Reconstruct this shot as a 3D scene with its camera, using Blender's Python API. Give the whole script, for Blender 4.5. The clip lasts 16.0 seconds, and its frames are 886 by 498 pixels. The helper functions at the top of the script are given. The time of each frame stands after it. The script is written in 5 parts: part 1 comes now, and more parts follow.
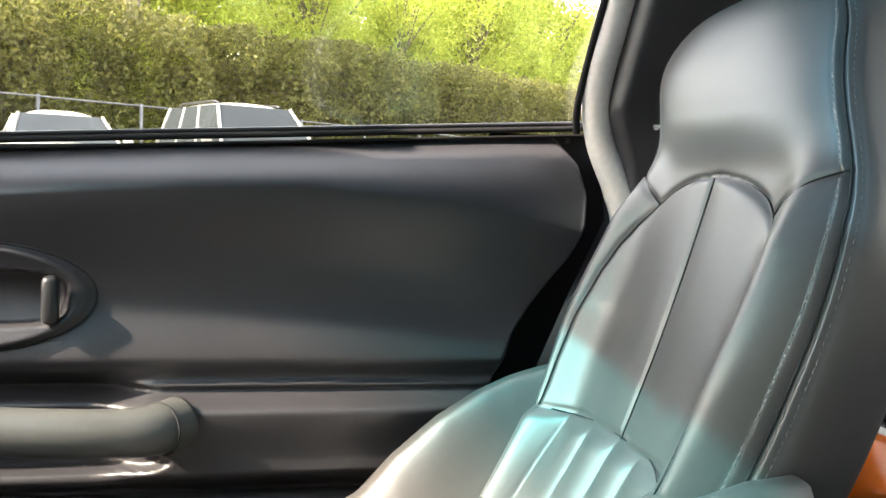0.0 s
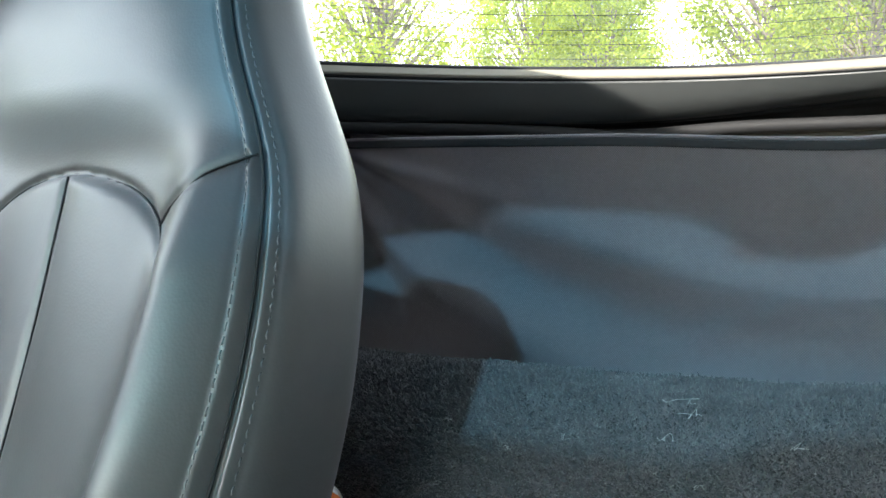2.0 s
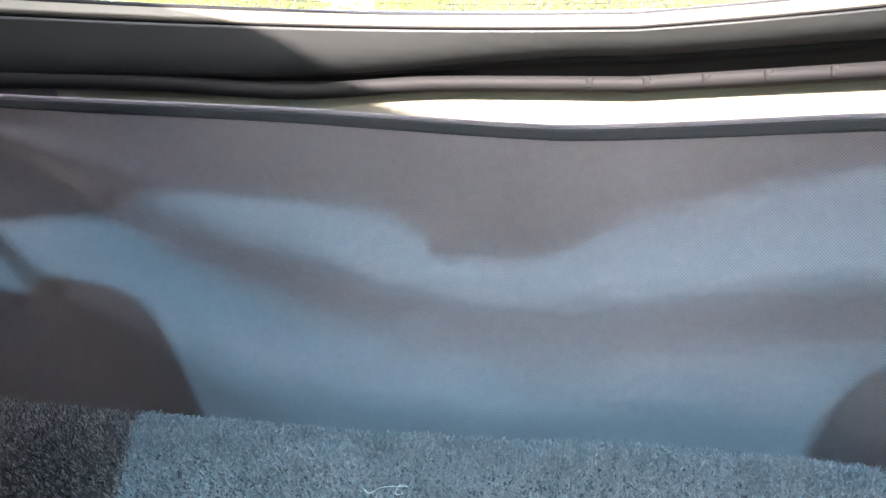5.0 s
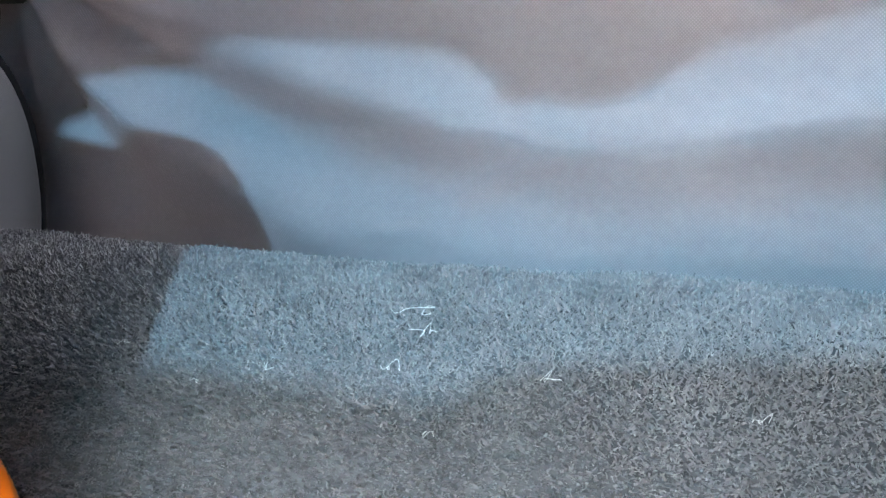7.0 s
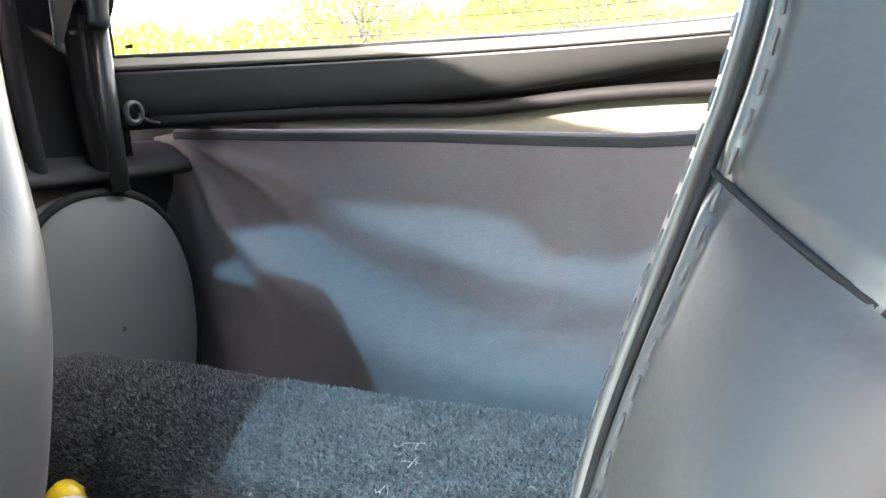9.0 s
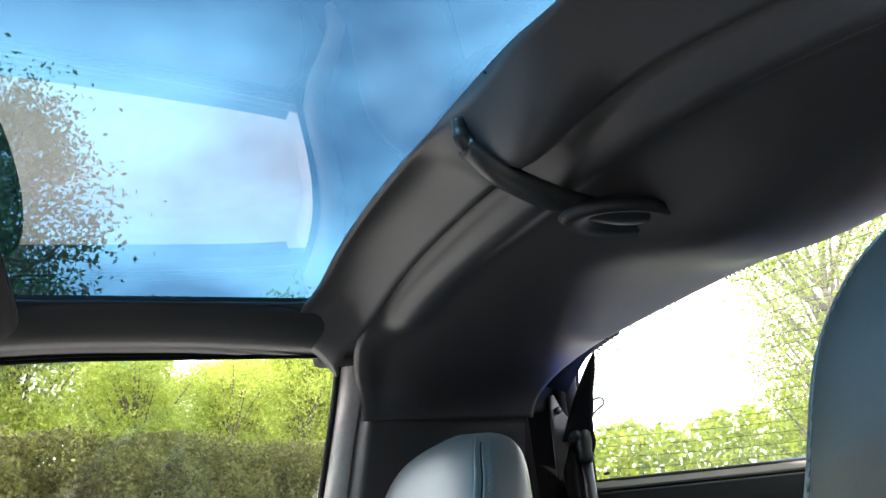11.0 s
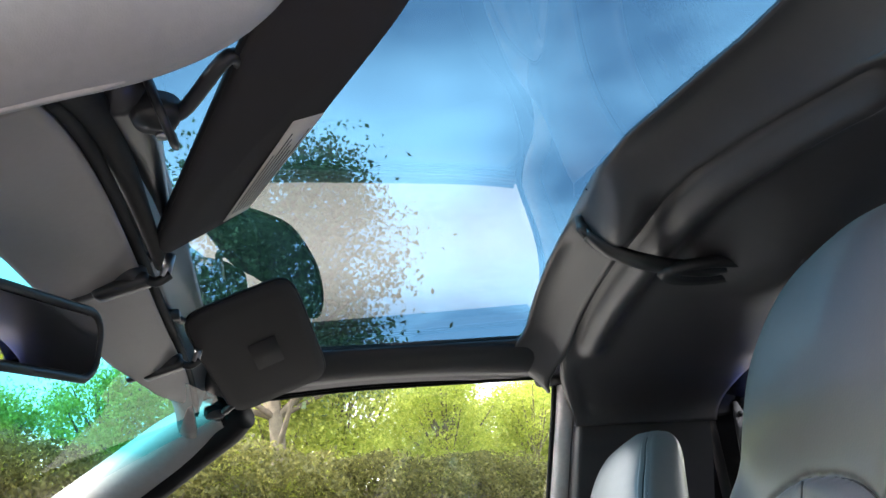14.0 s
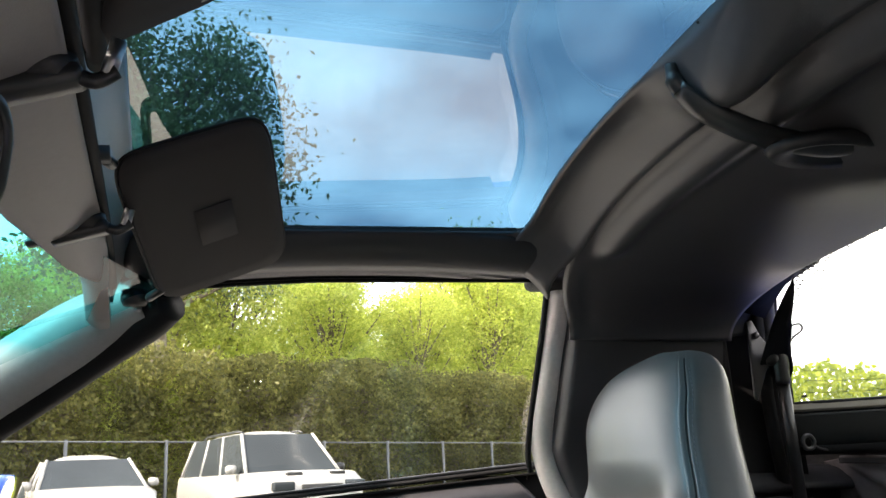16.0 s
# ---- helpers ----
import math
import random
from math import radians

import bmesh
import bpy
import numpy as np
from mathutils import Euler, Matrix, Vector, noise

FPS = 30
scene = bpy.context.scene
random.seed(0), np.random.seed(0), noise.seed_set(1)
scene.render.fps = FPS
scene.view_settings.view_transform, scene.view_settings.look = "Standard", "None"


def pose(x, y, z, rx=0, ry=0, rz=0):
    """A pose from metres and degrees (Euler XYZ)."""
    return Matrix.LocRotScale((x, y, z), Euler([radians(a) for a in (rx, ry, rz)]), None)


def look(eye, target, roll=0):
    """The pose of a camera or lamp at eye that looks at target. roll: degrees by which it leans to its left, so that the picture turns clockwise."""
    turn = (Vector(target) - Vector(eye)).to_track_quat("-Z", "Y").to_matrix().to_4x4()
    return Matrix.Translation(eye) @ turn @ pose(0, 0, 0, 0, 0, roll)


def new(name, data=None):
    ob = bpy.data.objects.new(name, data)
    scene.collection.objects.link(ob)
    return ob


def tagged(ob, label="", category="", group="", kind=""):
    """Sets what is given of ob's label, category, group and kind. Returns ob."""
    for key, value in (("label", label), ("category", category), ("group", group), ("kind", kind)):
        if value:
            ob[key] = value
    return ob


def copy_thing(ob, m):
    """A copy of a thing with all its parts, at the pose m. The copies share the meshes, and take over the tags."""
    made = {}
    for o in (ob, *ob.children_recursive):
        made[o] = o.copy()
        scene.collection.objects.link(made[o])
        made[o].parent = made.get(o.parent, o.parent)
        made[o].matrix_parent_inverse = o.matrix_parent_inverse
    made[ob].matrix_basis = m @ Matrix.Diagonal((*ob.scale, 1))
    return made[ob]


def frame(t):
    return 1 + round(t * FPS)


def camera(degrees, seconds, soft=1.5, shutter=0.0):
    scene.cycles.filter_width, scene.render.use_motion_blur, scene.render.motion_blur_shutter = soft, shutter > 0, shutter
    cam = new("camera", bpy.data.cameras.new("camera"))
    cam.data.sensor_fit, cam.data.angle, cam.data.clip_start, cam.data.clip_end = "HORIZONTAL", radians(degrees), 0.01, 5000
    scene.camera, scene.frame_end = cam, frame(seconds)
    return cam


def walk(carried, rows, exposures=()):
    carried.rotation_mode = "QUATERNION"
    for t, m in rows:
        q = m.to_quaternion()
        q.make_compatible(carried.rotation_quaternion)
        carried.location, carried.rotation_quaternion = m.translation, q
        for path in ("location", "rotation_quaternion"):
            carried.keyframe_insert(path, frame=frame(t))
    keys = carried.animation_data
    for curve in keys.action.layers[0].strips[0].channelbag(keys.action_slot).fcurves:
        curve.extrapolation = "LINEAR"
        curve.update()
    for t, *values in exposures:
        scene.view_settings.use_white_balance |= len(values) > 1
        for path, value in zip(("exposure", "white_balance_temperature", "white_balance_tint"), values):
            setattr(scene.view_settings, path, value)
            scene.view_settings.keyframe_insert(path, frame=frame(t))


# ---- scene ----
cam = camera(52.0, 16.0)
PATH = [
    (0, (-0.412, 0.442, 0.75), (1.527, -0.017, 0.584), 2.6),
    (0.5, (-0.347, 0.430, 0.716), (1.498, -0.329, 0.576), 2.7),
    (0.7, (-0.323, 0.423, 0.711), (1.475, -0.441, 0.566), 2.5),
    (1.1, (-0.282, 0.396, 0.698), (1.377, -0.71, 0.542), 1.3),
    (1.5, (-0.226, 0.346, 0.711), (1.273, -0.971, 0.575), -0.1),
    (2, (-0.187, 0.305, 0.744), (1.06, -1.255, 0.621), -0.5),
    (2.5, (-0.15, 0.256, 0.774), (0.82, -1.489, 0.655), -1.9),
    (3, (-0.180, 0.188, 0.774), (0.636, -1.629, 0.622), -1.4),
    (3.5, (-0.135, 0.176, 0.803), (0.521, -1.696, 0.545), -1.5),
    (5.8, (-0.103, 0.16, 0.816), (0.51, -1.703, 0.423), 0.5),
    (6, (-0.102, 0.157, 0.797), (0.55, -1.686, 0.375), 0.6),
    (6.5, (-0.124, 0.152, 0.771), (0.638, -1.628, 0.27), -0.2),
    (7, (-0.151, 0.136, 0.764), (0.705, -1.588, 0.219), -1.1),
    (7.5, (-0.195, 0.138, 0.797), (0.754, -1.533, 0.241), -2.4),
    (8, (-0.227, 0.172, 0.8), (0.82, -1.437, 0.237), -3.2),
    (8.5, (-0.27, 0.155, 0.82), (0.837, -1.439, 0.335), -3.9),
    (9, (-0.319, 0.167, 0.824), (0.924, -1.368, 0.509), -3.8),
    (9.5, (-0.411, 0.219, 0.837), (1.120, -1.067, 0.809), -3.1),
    (10, (-0.497, 0.277, 0.844), (1.123, -0.882, 1.027), -3.9),
    (10.2, (-0.524, 0.300, 0.843), (1.127, -0.796, 1.146), -3.9),
    (12.3, (-0.918, 0.399, 0.781), (0.891, 0.027, 1.55), -6.1),
    (12.5, (-0.963, 0.386, 0.762), (0.858, 0.066, 1.526), -5.5),
    (13, (-1.046, 0.361, 0.748), (0.796, 0.135, 1.492), -5.0),
    (13.5, (-1.078, 0.34, 0.739), (0.777, 0.156, 1.462), -4.8),
    (14, (-1.08, 0.328, 0.746), (0.787, 0.159, 1.443), -4.7),
    (14.5, (-1.026, 0.339, 0.739), (0.845, 0.161, 1.423), -4.7),
    (15, (-0.943, 0.374, 0.738), (0.93, 0.176, 1.411), -5.1),
    (15.5, (-0.822, 0.394, 0.752), (1.037, 0.1, 1.43), -5.7),
    (16, (-0.749, 0.442, 0.801), (1.146, 0.041, 1.297), -2.6),
]
walk(cam, [(t, look(eye, target, roll)) for t, eye, target, roll in PATH],
     [(0, 2.95, 7700, 16), (1.0, 2.97, 7700, 17), (2.0, 2.9, 6600, 8), (3.0, 2.9, 6400, 6), (3.5, 3.35, 6800, 13), (6.0, 4.2, 7000, 22), (7.0, 4.55, 7100, 22), (8.0, 4.5, 7100, 20), (9.0, 4.1, 7200, 20), (9.5, 3.3, 7200, 16), (10.0, 2.7, 6700, 11), (12.5, 2.6, 6850, 14), (14.5, 2.55, 6900, 14), (16.0, 2.3, 7500, 16)])

# ---- light ----
SUN_WAY = Vector((0.205, -1.0, -0.83)).normalized()
world = bpy.data.worlds.new("sky")
scene.world = world
world.use_nodes = True
wn = world.node_tree
sky = wn.nodes.new("ShaderNodeTexSky")
sky.sky_type, sky.sun_disc = "NISHITA", False
sky.sun_elevation = math.asin(-SUN_WAY.z)
sky.sun_rotation = math.atan2(-SUN_WAY.x, -SUN_WAY.y)
sky.dust_density = 2.0
cloud = wn.nodes.new("ShaderNodeTexNoise")
cloud.inputs["Scale"].default_value, cloud.inputs["Detail"].default_value, cloud.inputs["Roughness"].default_value = 2.6, 6.0, 0.5
wco = wn.nodes.new("ShaderNodeTexCoord")
wmap = wn.nodes.new("ShaderNodeMapping")
wmap.inputs["Scale"].default_value = (1.0, 1.0, 2.2)
wn.links.new(wco.outputs["Generated"], wmap.inputs[0])
wn.links.new(wmap.outputs[0], cloud.inputs["Vector"])
wr = wn.nodes.new("ShaderNodeValToRGB")
wr.color_ramp.elements[0].position, wr.color_ramp.elements[0].color = 0.36, (0.14, 0.14, 0.14, 1)
wr.color_ramp.elements[1].position, wr.color_ramp.elements[1].color = 0.66, (1, 1, 1, 1)
wn.links.new(cloud.outputs[0], wr.inputs[0])
wmix = wn.nodes.new("ShaderNodeMix")
wmix.data_type = "RGBA"
wmix.inputs[7].default_value = (17.0, 17.2, 17.8, 1)
wsep = wn.nodes.new("ShaderNodeSeparateXYZ")
wn.links.new(wco.outputs["Generated"], wsep.inputs[0])
high = wn.nodes.new("ShaderNodeMapRange")
high.inputs[1].default_value, high.inputs[2].default_value = 0.30, 0.62
high.inputs[3].default_value, high.inputs[4].default_value = 1.0, 0.24
wn.links.new(wsep.outputs[2], high.inputs[0])
cover_by_height = wn.nodes.new("ShaderNodeMath")
cover_by_height.operation = "MULTIPLY"
wn.links.new(wr.outputs[0], cover_by_height.inputs[0])
wn.links.new(high.outputs[0], cover_by_height.inputs[1])
wn.links.new(cover_by_height.outputs[0], wmix.inputs[0])
wn.links.new(sky.outputs[0], wmix.inputs[6])
wn.links.new(wmix.outputs[2], wn.nodes["Background"].inputs[0])
wn.nodes["Background"].inputs[1].default_value = 0.15
sun = new("sun", bpy.data.lights.new("sun", "SUN"))
sun.data.energy, sun.data.angle, sun.data.color = 3.15, radians(1.2), (1.0, 0.95, 0.88)
sun.matrix_world = look((0, 0, 30), Vector((0, 0, 30)) + SUN_WAY)


# ---- materials ----
def material(name, base, rough=0.5, vary=0.12, grain=0.0, grain_scale=900.0, spec=0.5, metal=0.0, blotch=6.0, voronoi=False, sheen=0.0):
    """A surface with a base colour that varies at two scales, and a fine relief."""
    m = bpy.data.materials.new(name)
    m.use_nodes = True
    nt = m.node_tree
    b = nt.nodes["Principled BSDF"]
    b.inputs["Metallic"].default_value = metal
    b.inputs["Specular IOR Level"].default_value = spec
    b.inputs["Sheen Weight"].default_value = sheen
    co = nt.nodes.new("ShaderNodeTexCoord")
    n1 = nt.nodes.new("ShaderNodeTexNoise")
    n1.inputs["Scale"].default_value, n1.inputs["Detail"].default_value = blotch, 5.0
    n2 = nt.nodes.new("ShaderNodeTexNoise")
    n2.inputs["Scale"].default_value, n2.inputs["Detail"].default_value = blotch * 22, 3.0
    nt.links.new(co.outputs["Object"], n1.inputs["Vector"])
    nt.links.new(co.outputs["Object"], n2.inputs["Vector"])
    add = nt.nodes.new("ShaderNodeMath")
    add.operation = "MULTIPLY_ADD"
    add.inputs[1].default_value = 0.5
    nt.links.new(n2.outputs[0], add.inputs[0])
    nt.links.new(n1.outputs[0], add.inputs[2])
    ramp = nt.nodes.new("ShaderNodeValToRGB")
    ramp.color_ramp.elements[0].position, ramp.color_ramp.elements[1].position = 0.45, 1.05
    ramp.color_ramp.elements[0].color = (*[c * (1 - vary) for c in base], 1)
    ramp.color_ramp.elements[1].color = (*[min(1, c * (1 + vary)) for c in base], 1)
    nt.links.new(add.outputs[0], ramp.inputs[0])
    nt.links.new(ramp.outputs[0], b.inputs["Base Color"])
    rr = nt.nodes.new("ShaderNodeMapRange")
    rr.inputs[1].default_value, rr.inputs[2].default_value = 0.3, 1.2
    rr.inputs[3].default_value, rr.inputs[4].default_value = rough * 0.85, min(1, rough * 1.15)
    nt.links.new(add.outputs[0], rr.inputs[0])
    nt.links.new(rr.outputs[0], b.inputs["Roughness"])
    if grain:
        g = nt.nodes.new("ShaderNodeTexVoronoi" if voronoi else "ShaderNodeTexNoise")
        g.inputs["Scale"].default_value = grain_scale
        nt.links.new(co.outputs["Object"], g.inputs["Vector"])
        bump = nt.nodes.new("ShaderNodeBump")
        bump.inputs["Strength"].default_value, bump.inputs["Distance"].default_value = grain, 0.001
        nt.links.new(g.outputs[0], bump.inputs["Height"])
        nt.links.new(bump.outputs[0], b.inputs["Normal"])
    return m


def glass(name, tint, gloss=1.0, low=None, z0=0.0, z1=1.0):
    """A thin tinted pane: a clear filter with a mirror-like skin. low: the tint under z0, blending to tint at z1."""
    m = bpy.data.materials.new(name)
    m.use_nodes = True
    nt = m.node_tree
    nt.nodes.remove(nt.nodes["Principled BSDF"])
    tr = nt.nodes.new("ShaderNodeBsdfTransparent")
    tr.inputs[0].default_value = (*tint, 1)
    gl = nt.nodes.new("ShaderNodeBsdfGlossy")
    gl.inputs["Roughness"].default_value = 0.0
    gl.inputs[0].default_value = (gloss, gloss, gloss, 1)
    lw = nt.nodes.new("ShaderNodeLayerWeight")
    lw.inputs[0].default_value = 0.5
    pw = nt.nodes.new("ShaderNodeMath")
    pw.operation = "POWER"
    pw.inputs[1].default_value = 3.7
    nt.links.new(lw.outputs["Facing"], pw.inputs[0])
    fr = nt.nodes.new("ShaderNodeMath")
    fr.operation = "MULTIPLY_ADD"
    fr.inputs[1].default_value, fr.inputs[2].default_value = 0.90, 0.06
    nt.links.new(pw.outputs[0], fr.inputs[0])
    mx = nt.nodes.new("ShaderNodeMixShader")
    nt.links.new(fr.outputs[0], mx.inputs[0])
    nt.links.new(tr.outputs[0], mx.inputs[1])
    nt.links.new(gl.outputs[0], mx.inputs[2])
    nt.links.new(mx.outputs[0], nt.nodes["Material Output"].inputs[0])
    if low:
        ge = nt.nodes.new("ShaderNodeNewGeometry")
        sep = nt.nodes.new("ShaderNodeSeparateXYZ")
        mr = nt.nodes.new("ShaderNodeMapRange")
        mr.inputs[1].default_value, mr.inputs[2].default_value = z0, z1
        mc = nt.nodes.new("ShaderNodeMix")
        mc.data_type = "RGBA"
        mc.inputs[6].default_value, mc.inputs[7].default_value = (*low, 1), (*tint, 1)
        nt.links.new(ge.outputs["Position"], sep.inputs[0])
        nt.links.new(sep.outputs[2], mr.inputs[0])
        nt.links.new(mr.outputs[0], mc.inputs[0])
        nt.links.new(mc.outputs[2], tr.inputs[0])
    return m


LEATHER = material("black_leather", (0.066, 0.061, 0.059), 0.45, 0.14, 0.07, 520, 0.70, blotch=5, voronoi=True)
LEATHER.node_tree.nodes["Principled BSDF"].inputs["Coat Weight"].default_value = 0.5
LEATHER.node_tree.nodes["Principled BSDF"].inputs["Coat Roughness"].default_value = 0.45
DOOR_SKIN = material("door_vinyl", (0.034, 0.033, 0.037), 0.38, 0.12, 0.14, 700, 0.6, voronoi=True)
TRIM = material("black_trim", (0.023, 0.023, 0.026), 0.42, 0.12, 0.15, 900, 0.5, voronoi=True)
QUARTER_TRIM = material("quarter_trim", (0.042, 0.041, 0.046), 0.44, 0.12, 0.15, 900, 0.4, voronoi=True)
HALO_TRIM = material("roof_bar_trim", (0.056, 0.054, 0.060), 0.38, 0.12, 0.15, 900, 0.6, voronoi=True)
HEADER_TRIM = material("header_trim", (0.27, 0.247, 0.240), 0.45, 0.10, 0.15, 900, 0.4, voronoi=True)
RUBBER = material("black_rubber", (0.012, 0.012, 0.013), 0.70, 0.2, spec=0.2)
PLASTIC = material("satin_plastic", (0.025, 0.026, 0.028), 0.30, 0.1)
PILLAR_CLOTH = material("pillar_trim", (0.66, 0.62, 0.59), 0.75, 0.15, 0.5, 700)
CARPET = material("carpet_base", (0.055, 0.055, 0.058), 0.95, 0.3, 0.8, 500, 0.1)
TUFT = material("carpet_tuft", (0.096, 0.095, 0.099), 0.95, 0.30, 0, spec=0.05, blotch=30, sheen=0.3)
LINT = material("lint_fibre", (0.40, 0.40, 0.39), 0.9)
CLOTH = material("cover_cloth", (0.226, 0.206, 0.216), 0.85, 0.10, spec=0.2)
# Near-black: hook cords and shelf trim, and the painted shade under the cover's hem.
HEM = material("cover_hem", (0.030, 0.030, 0.033), 0.8, 0.1, 0.4, 900)
CONCRETE = material("pale_concrete", (0.27, 0.262, 0.25), 0.9, 0.16, 0.5, 90, 0.2, blotch=0.9)
BEIGE = material("light_liner", (0.17, 0.155, 0.12), 0.8, 0.08, 0.2, 500)
SILL_GREY = material("hatch_trim", (0.020, 0.022, 0.022), 0.45, 0.1, 0.1, 900)
GRILLE = material("speaker_grille", (0.125, 0.126, 0.128), 0.6, 0.06, 0.5, 1400, 0.4, voronoi=True)
METAL = material("zinc_metal", (0.45, 0.45, 0.46), 0.35, 0.2, metal=1.0)
STITCH = material("stitching_thread", (0.13, 0.13, 0.135), 0.7, 0.2)
SEAM = material("seam_shadow_line", (0.012, 0.012, 0.013), 0.8, 0.1)
ORANGE = material("orange_plastic", (0.85, 0.17, 0.01), 0.30, 0.05)
WHITE_PLASTIC = material("white_plastic", (0.80, 0.80, 0.80), 0.35, 0.04)
YELLOW = material("yellow_plastic", (0.85, 0.55, 0.02), 0.35, 0.04)
INK = material("black_ink", (0.02, 0.02, 0.02), 0.5, 0.05)
STICKER = material("paper_label", (0.74, 0.70, 0.62), 0.7, 0.08)
CHROME = material("mirror_silver", (0.9, 0.9, 0.92), 0.02, 0.0, metal=1.0)
WHITE_PAINT = material("white_car_paint", (0.30, 0.295, 0.28), 0.25, 0.03, blotch=1.0)
BLUE_PAINT = material("blue_car_paint", (0.01, 0.08, 0.50), 0.2, 0.03)
TYRE = material("tyre_rubber", (0.02, 0.02, 0.02), 0.8, 0.2)
CAR_GLASS = material("dark_car_glass", (0.03, 0.036, 0.04), 0.12, 0.25, spec=0.12, blotch=1)
GALV = material("galvanised_post", (0.10, 0.105, 0.11), 0.6, 0.1)
MESH_WIRE = material("fence_wire", (0.045, 0.055, 0.05), 0.6, 0.2)
GROUND = material("worn_asphalt", (0.072, 0.071, 0.069), 0.95, 0.16, 0.6, 60, 0.2, blotch=0.7)
BARK = material("tree_bark", (0.15, 0.125, 0.095), 0.9, 0.3, 0.8, 40)
BLUE_GLASS = glass("blue_acrylic", (0.032, 0.088, 0.136), 1.0)
SHADE_GLASS = glass("windscreen_glass", (0.06, 0.36, 0.43), 0.30, low=(0.84, 0.87, 0.85), z0=0.945, z1=1.005)
CLEAR_GLASS = glass("clear_glass", (0.86, 0.90, 0.87), 1.0)


def dusty(m, amount):
    """A thin film of dust on a pane, thicker in patches, that scatters the light coming through."""
    nt = m.node_tree
    last = nt.nodes["Material Output"].inputs[0].links[0].from_socket
    film = nt.nodes.new("ShaderNodeBsdfTranslucent")
    film.inputs[0].default_value = (0.9, 0.9, 0.86, 1)
    patch = nt.nodes.new("ShaderNodeTexNoise")
    patch.inputs["Scale"].default_value = 7.0
    thick = nt.nodes.new("ShaderNodeMapRange")
    thick.inputs[1].default_value, thick.inputs[2].default_value = 0.3, 0.7
    thick.inputs[3].default_value, thick.inputs[4].default_value = amount * 0.75, amount * 1.25
    nt.links.new(patch.outputs[0], thick.inputs[0])
    mix = nt.nodes.new("ShaderNodeMixShader")
    nt.links.new(thick.outputs[0], mix.inputs[0])
    nt.links.new(last, mix.inputs[1])
    nt.links.new(film.outputs[0], mix.inputs[2])
    nt.links.new(mix.outputs[0], nt.nodes["Material Output"].inputs[0])


REAR_GLASS = glass("dusty_rear_glass", (0.68, 0.71, 0.65), 1.0)
dusty(REAR_GLASS, 0.040)


def leaf_material(name, a, b):
    m = bpy.data.materials.new(name)
    m.use_nodes = True
    nt = m.node_tree
    p = nt.nodes["Principled BSDF"]
    ge = nt.nodes.new("ShaderNodeNewGeometry")
    ramp = nt.nodes.new("ShaderNodeValToRGB")
    ramp.color_ramp.elements[0].color, ramp.color_ramp.elements[1].color = (*a, 1), (*b, 1)
    nt.links.new(ge.outputs["Random Per Island"], ramp.inputs[0])
    nt.links.new(ramp.outputs[0], p.inputs["Base Color"])
    p.inputs["Roughness"].default_value = 0.55
    tl = nt.nodes.new("ShaderNodeBsdfTranslucent")
    nt.links.new(ramp.outputs[0], tl.inputs[0])
    mx = nt.nodes.new("ShaderNodeMixShader")
    mx.inputs[0].default_value = 0.62
    nt.links.new(p.outputs[0], mx.inputs[1])
    nt.links.new(tl.outputs[0], mx.inputs[2])
    nt.links.new(mx.outputs[0], nt.nodes["Material Output"].inputs[0])
    return m


HEDGE_LEAF = leaf_material("hedge_leaf", (0.085, 0.092, 0.030), (0.27, 0.26, 0.085))
SPRING_LEAF = leaf_material("spring_leaf", (0.30, 0.38, 0.07), (0.60, 0.64, 0.15))
DARK_LEAF = leaf_material("dark_leaf", (0.02, 0.05, 0.02), (0.08, 0.14, 0.04))
# Leaf colour greyed and blued to carry the tinted pane's haze and reflection.
HAZED_LEAF = leaf_material("haze_toned_leaf", (0.09, 0.15, 0.075), (0.26, 0.34, 0.17))
BACK_LEAF = leaf_material("sunlit_leaf", (0.16, 0.23, 0.018), (0.37, 0.44, 0.035))
RUST_LEAF = leaf_material("rust_leaf", (0.16, 0.12, 0.02), (0.32, 0.24, 0.04))


def cloth_weave(m):
    """A fine plain weave in the cloth's own plane."""
    nt = m.node_tree
    b = nt.nodes["Principled BSDF"]
    co = nt.nodes.new("ShaderNodeTexCoord")
    waves = []
    for rot in (45, -45):
        mp = nt.nodes.new("ShaderNodeMapping")
        mp.inputs["Rotation"].default_value = (0, radians(rot), 0)
        wv = nt.nodes.new("ShaderNodeTexWave")
        wv.inputs["Scale"].default_value = 180.0
        nt.links.new(co.outputs["Object"], mp.inputs[0])
        nt.links.new(mp.outputs[0], wv.inputs["Vector"])
        waves.append(wv)
    mul = nt.nodes.new("ShaderNodeMath")
    mul.operation = "MULTIPLY"
    nt.links.new(waves[0].outputs["Fac"], mul.inputs[0])
    nt.links.new(waves[1].outputs["Fac"], mul.inputs[1])
    bump = nt.nodes.new("ShaderNodeBump")
    bump.inputs["Strength"].default_value, bump.inputs["Distance"].default_value = 0.7, 0.0009
    tone = nt.nodes.new("ShaderNodeMix")
    tone.data_type, tone.blend_type = "RGBA", "MULTIPLY"
    tone.inputs[0].default_value = 1.0
    shade = nt.nodes.new("ShaderNodeMapRange")
    shade.inputs[3].default_value, shade.inputs[4].default_value = 0.86, 1.24
    nt.links.new(mul.outputs[0], shade.inputs[0])
    nt.links.new(b.inputs["Base Color"].links[0].from_socket, tone.inputs[6])
    nt.links.new(shade.outputs[0], tone.inputs[7])
    nt.links.new(tone.outputs[2], b.inputs["Base Color"])
    nt.links.new(mul.outputs[0], bump.inputs["Height"])
    nt.links.new(bump.outputs[0], b.inputs["Normal"])


cloth_weave(CLOTH)


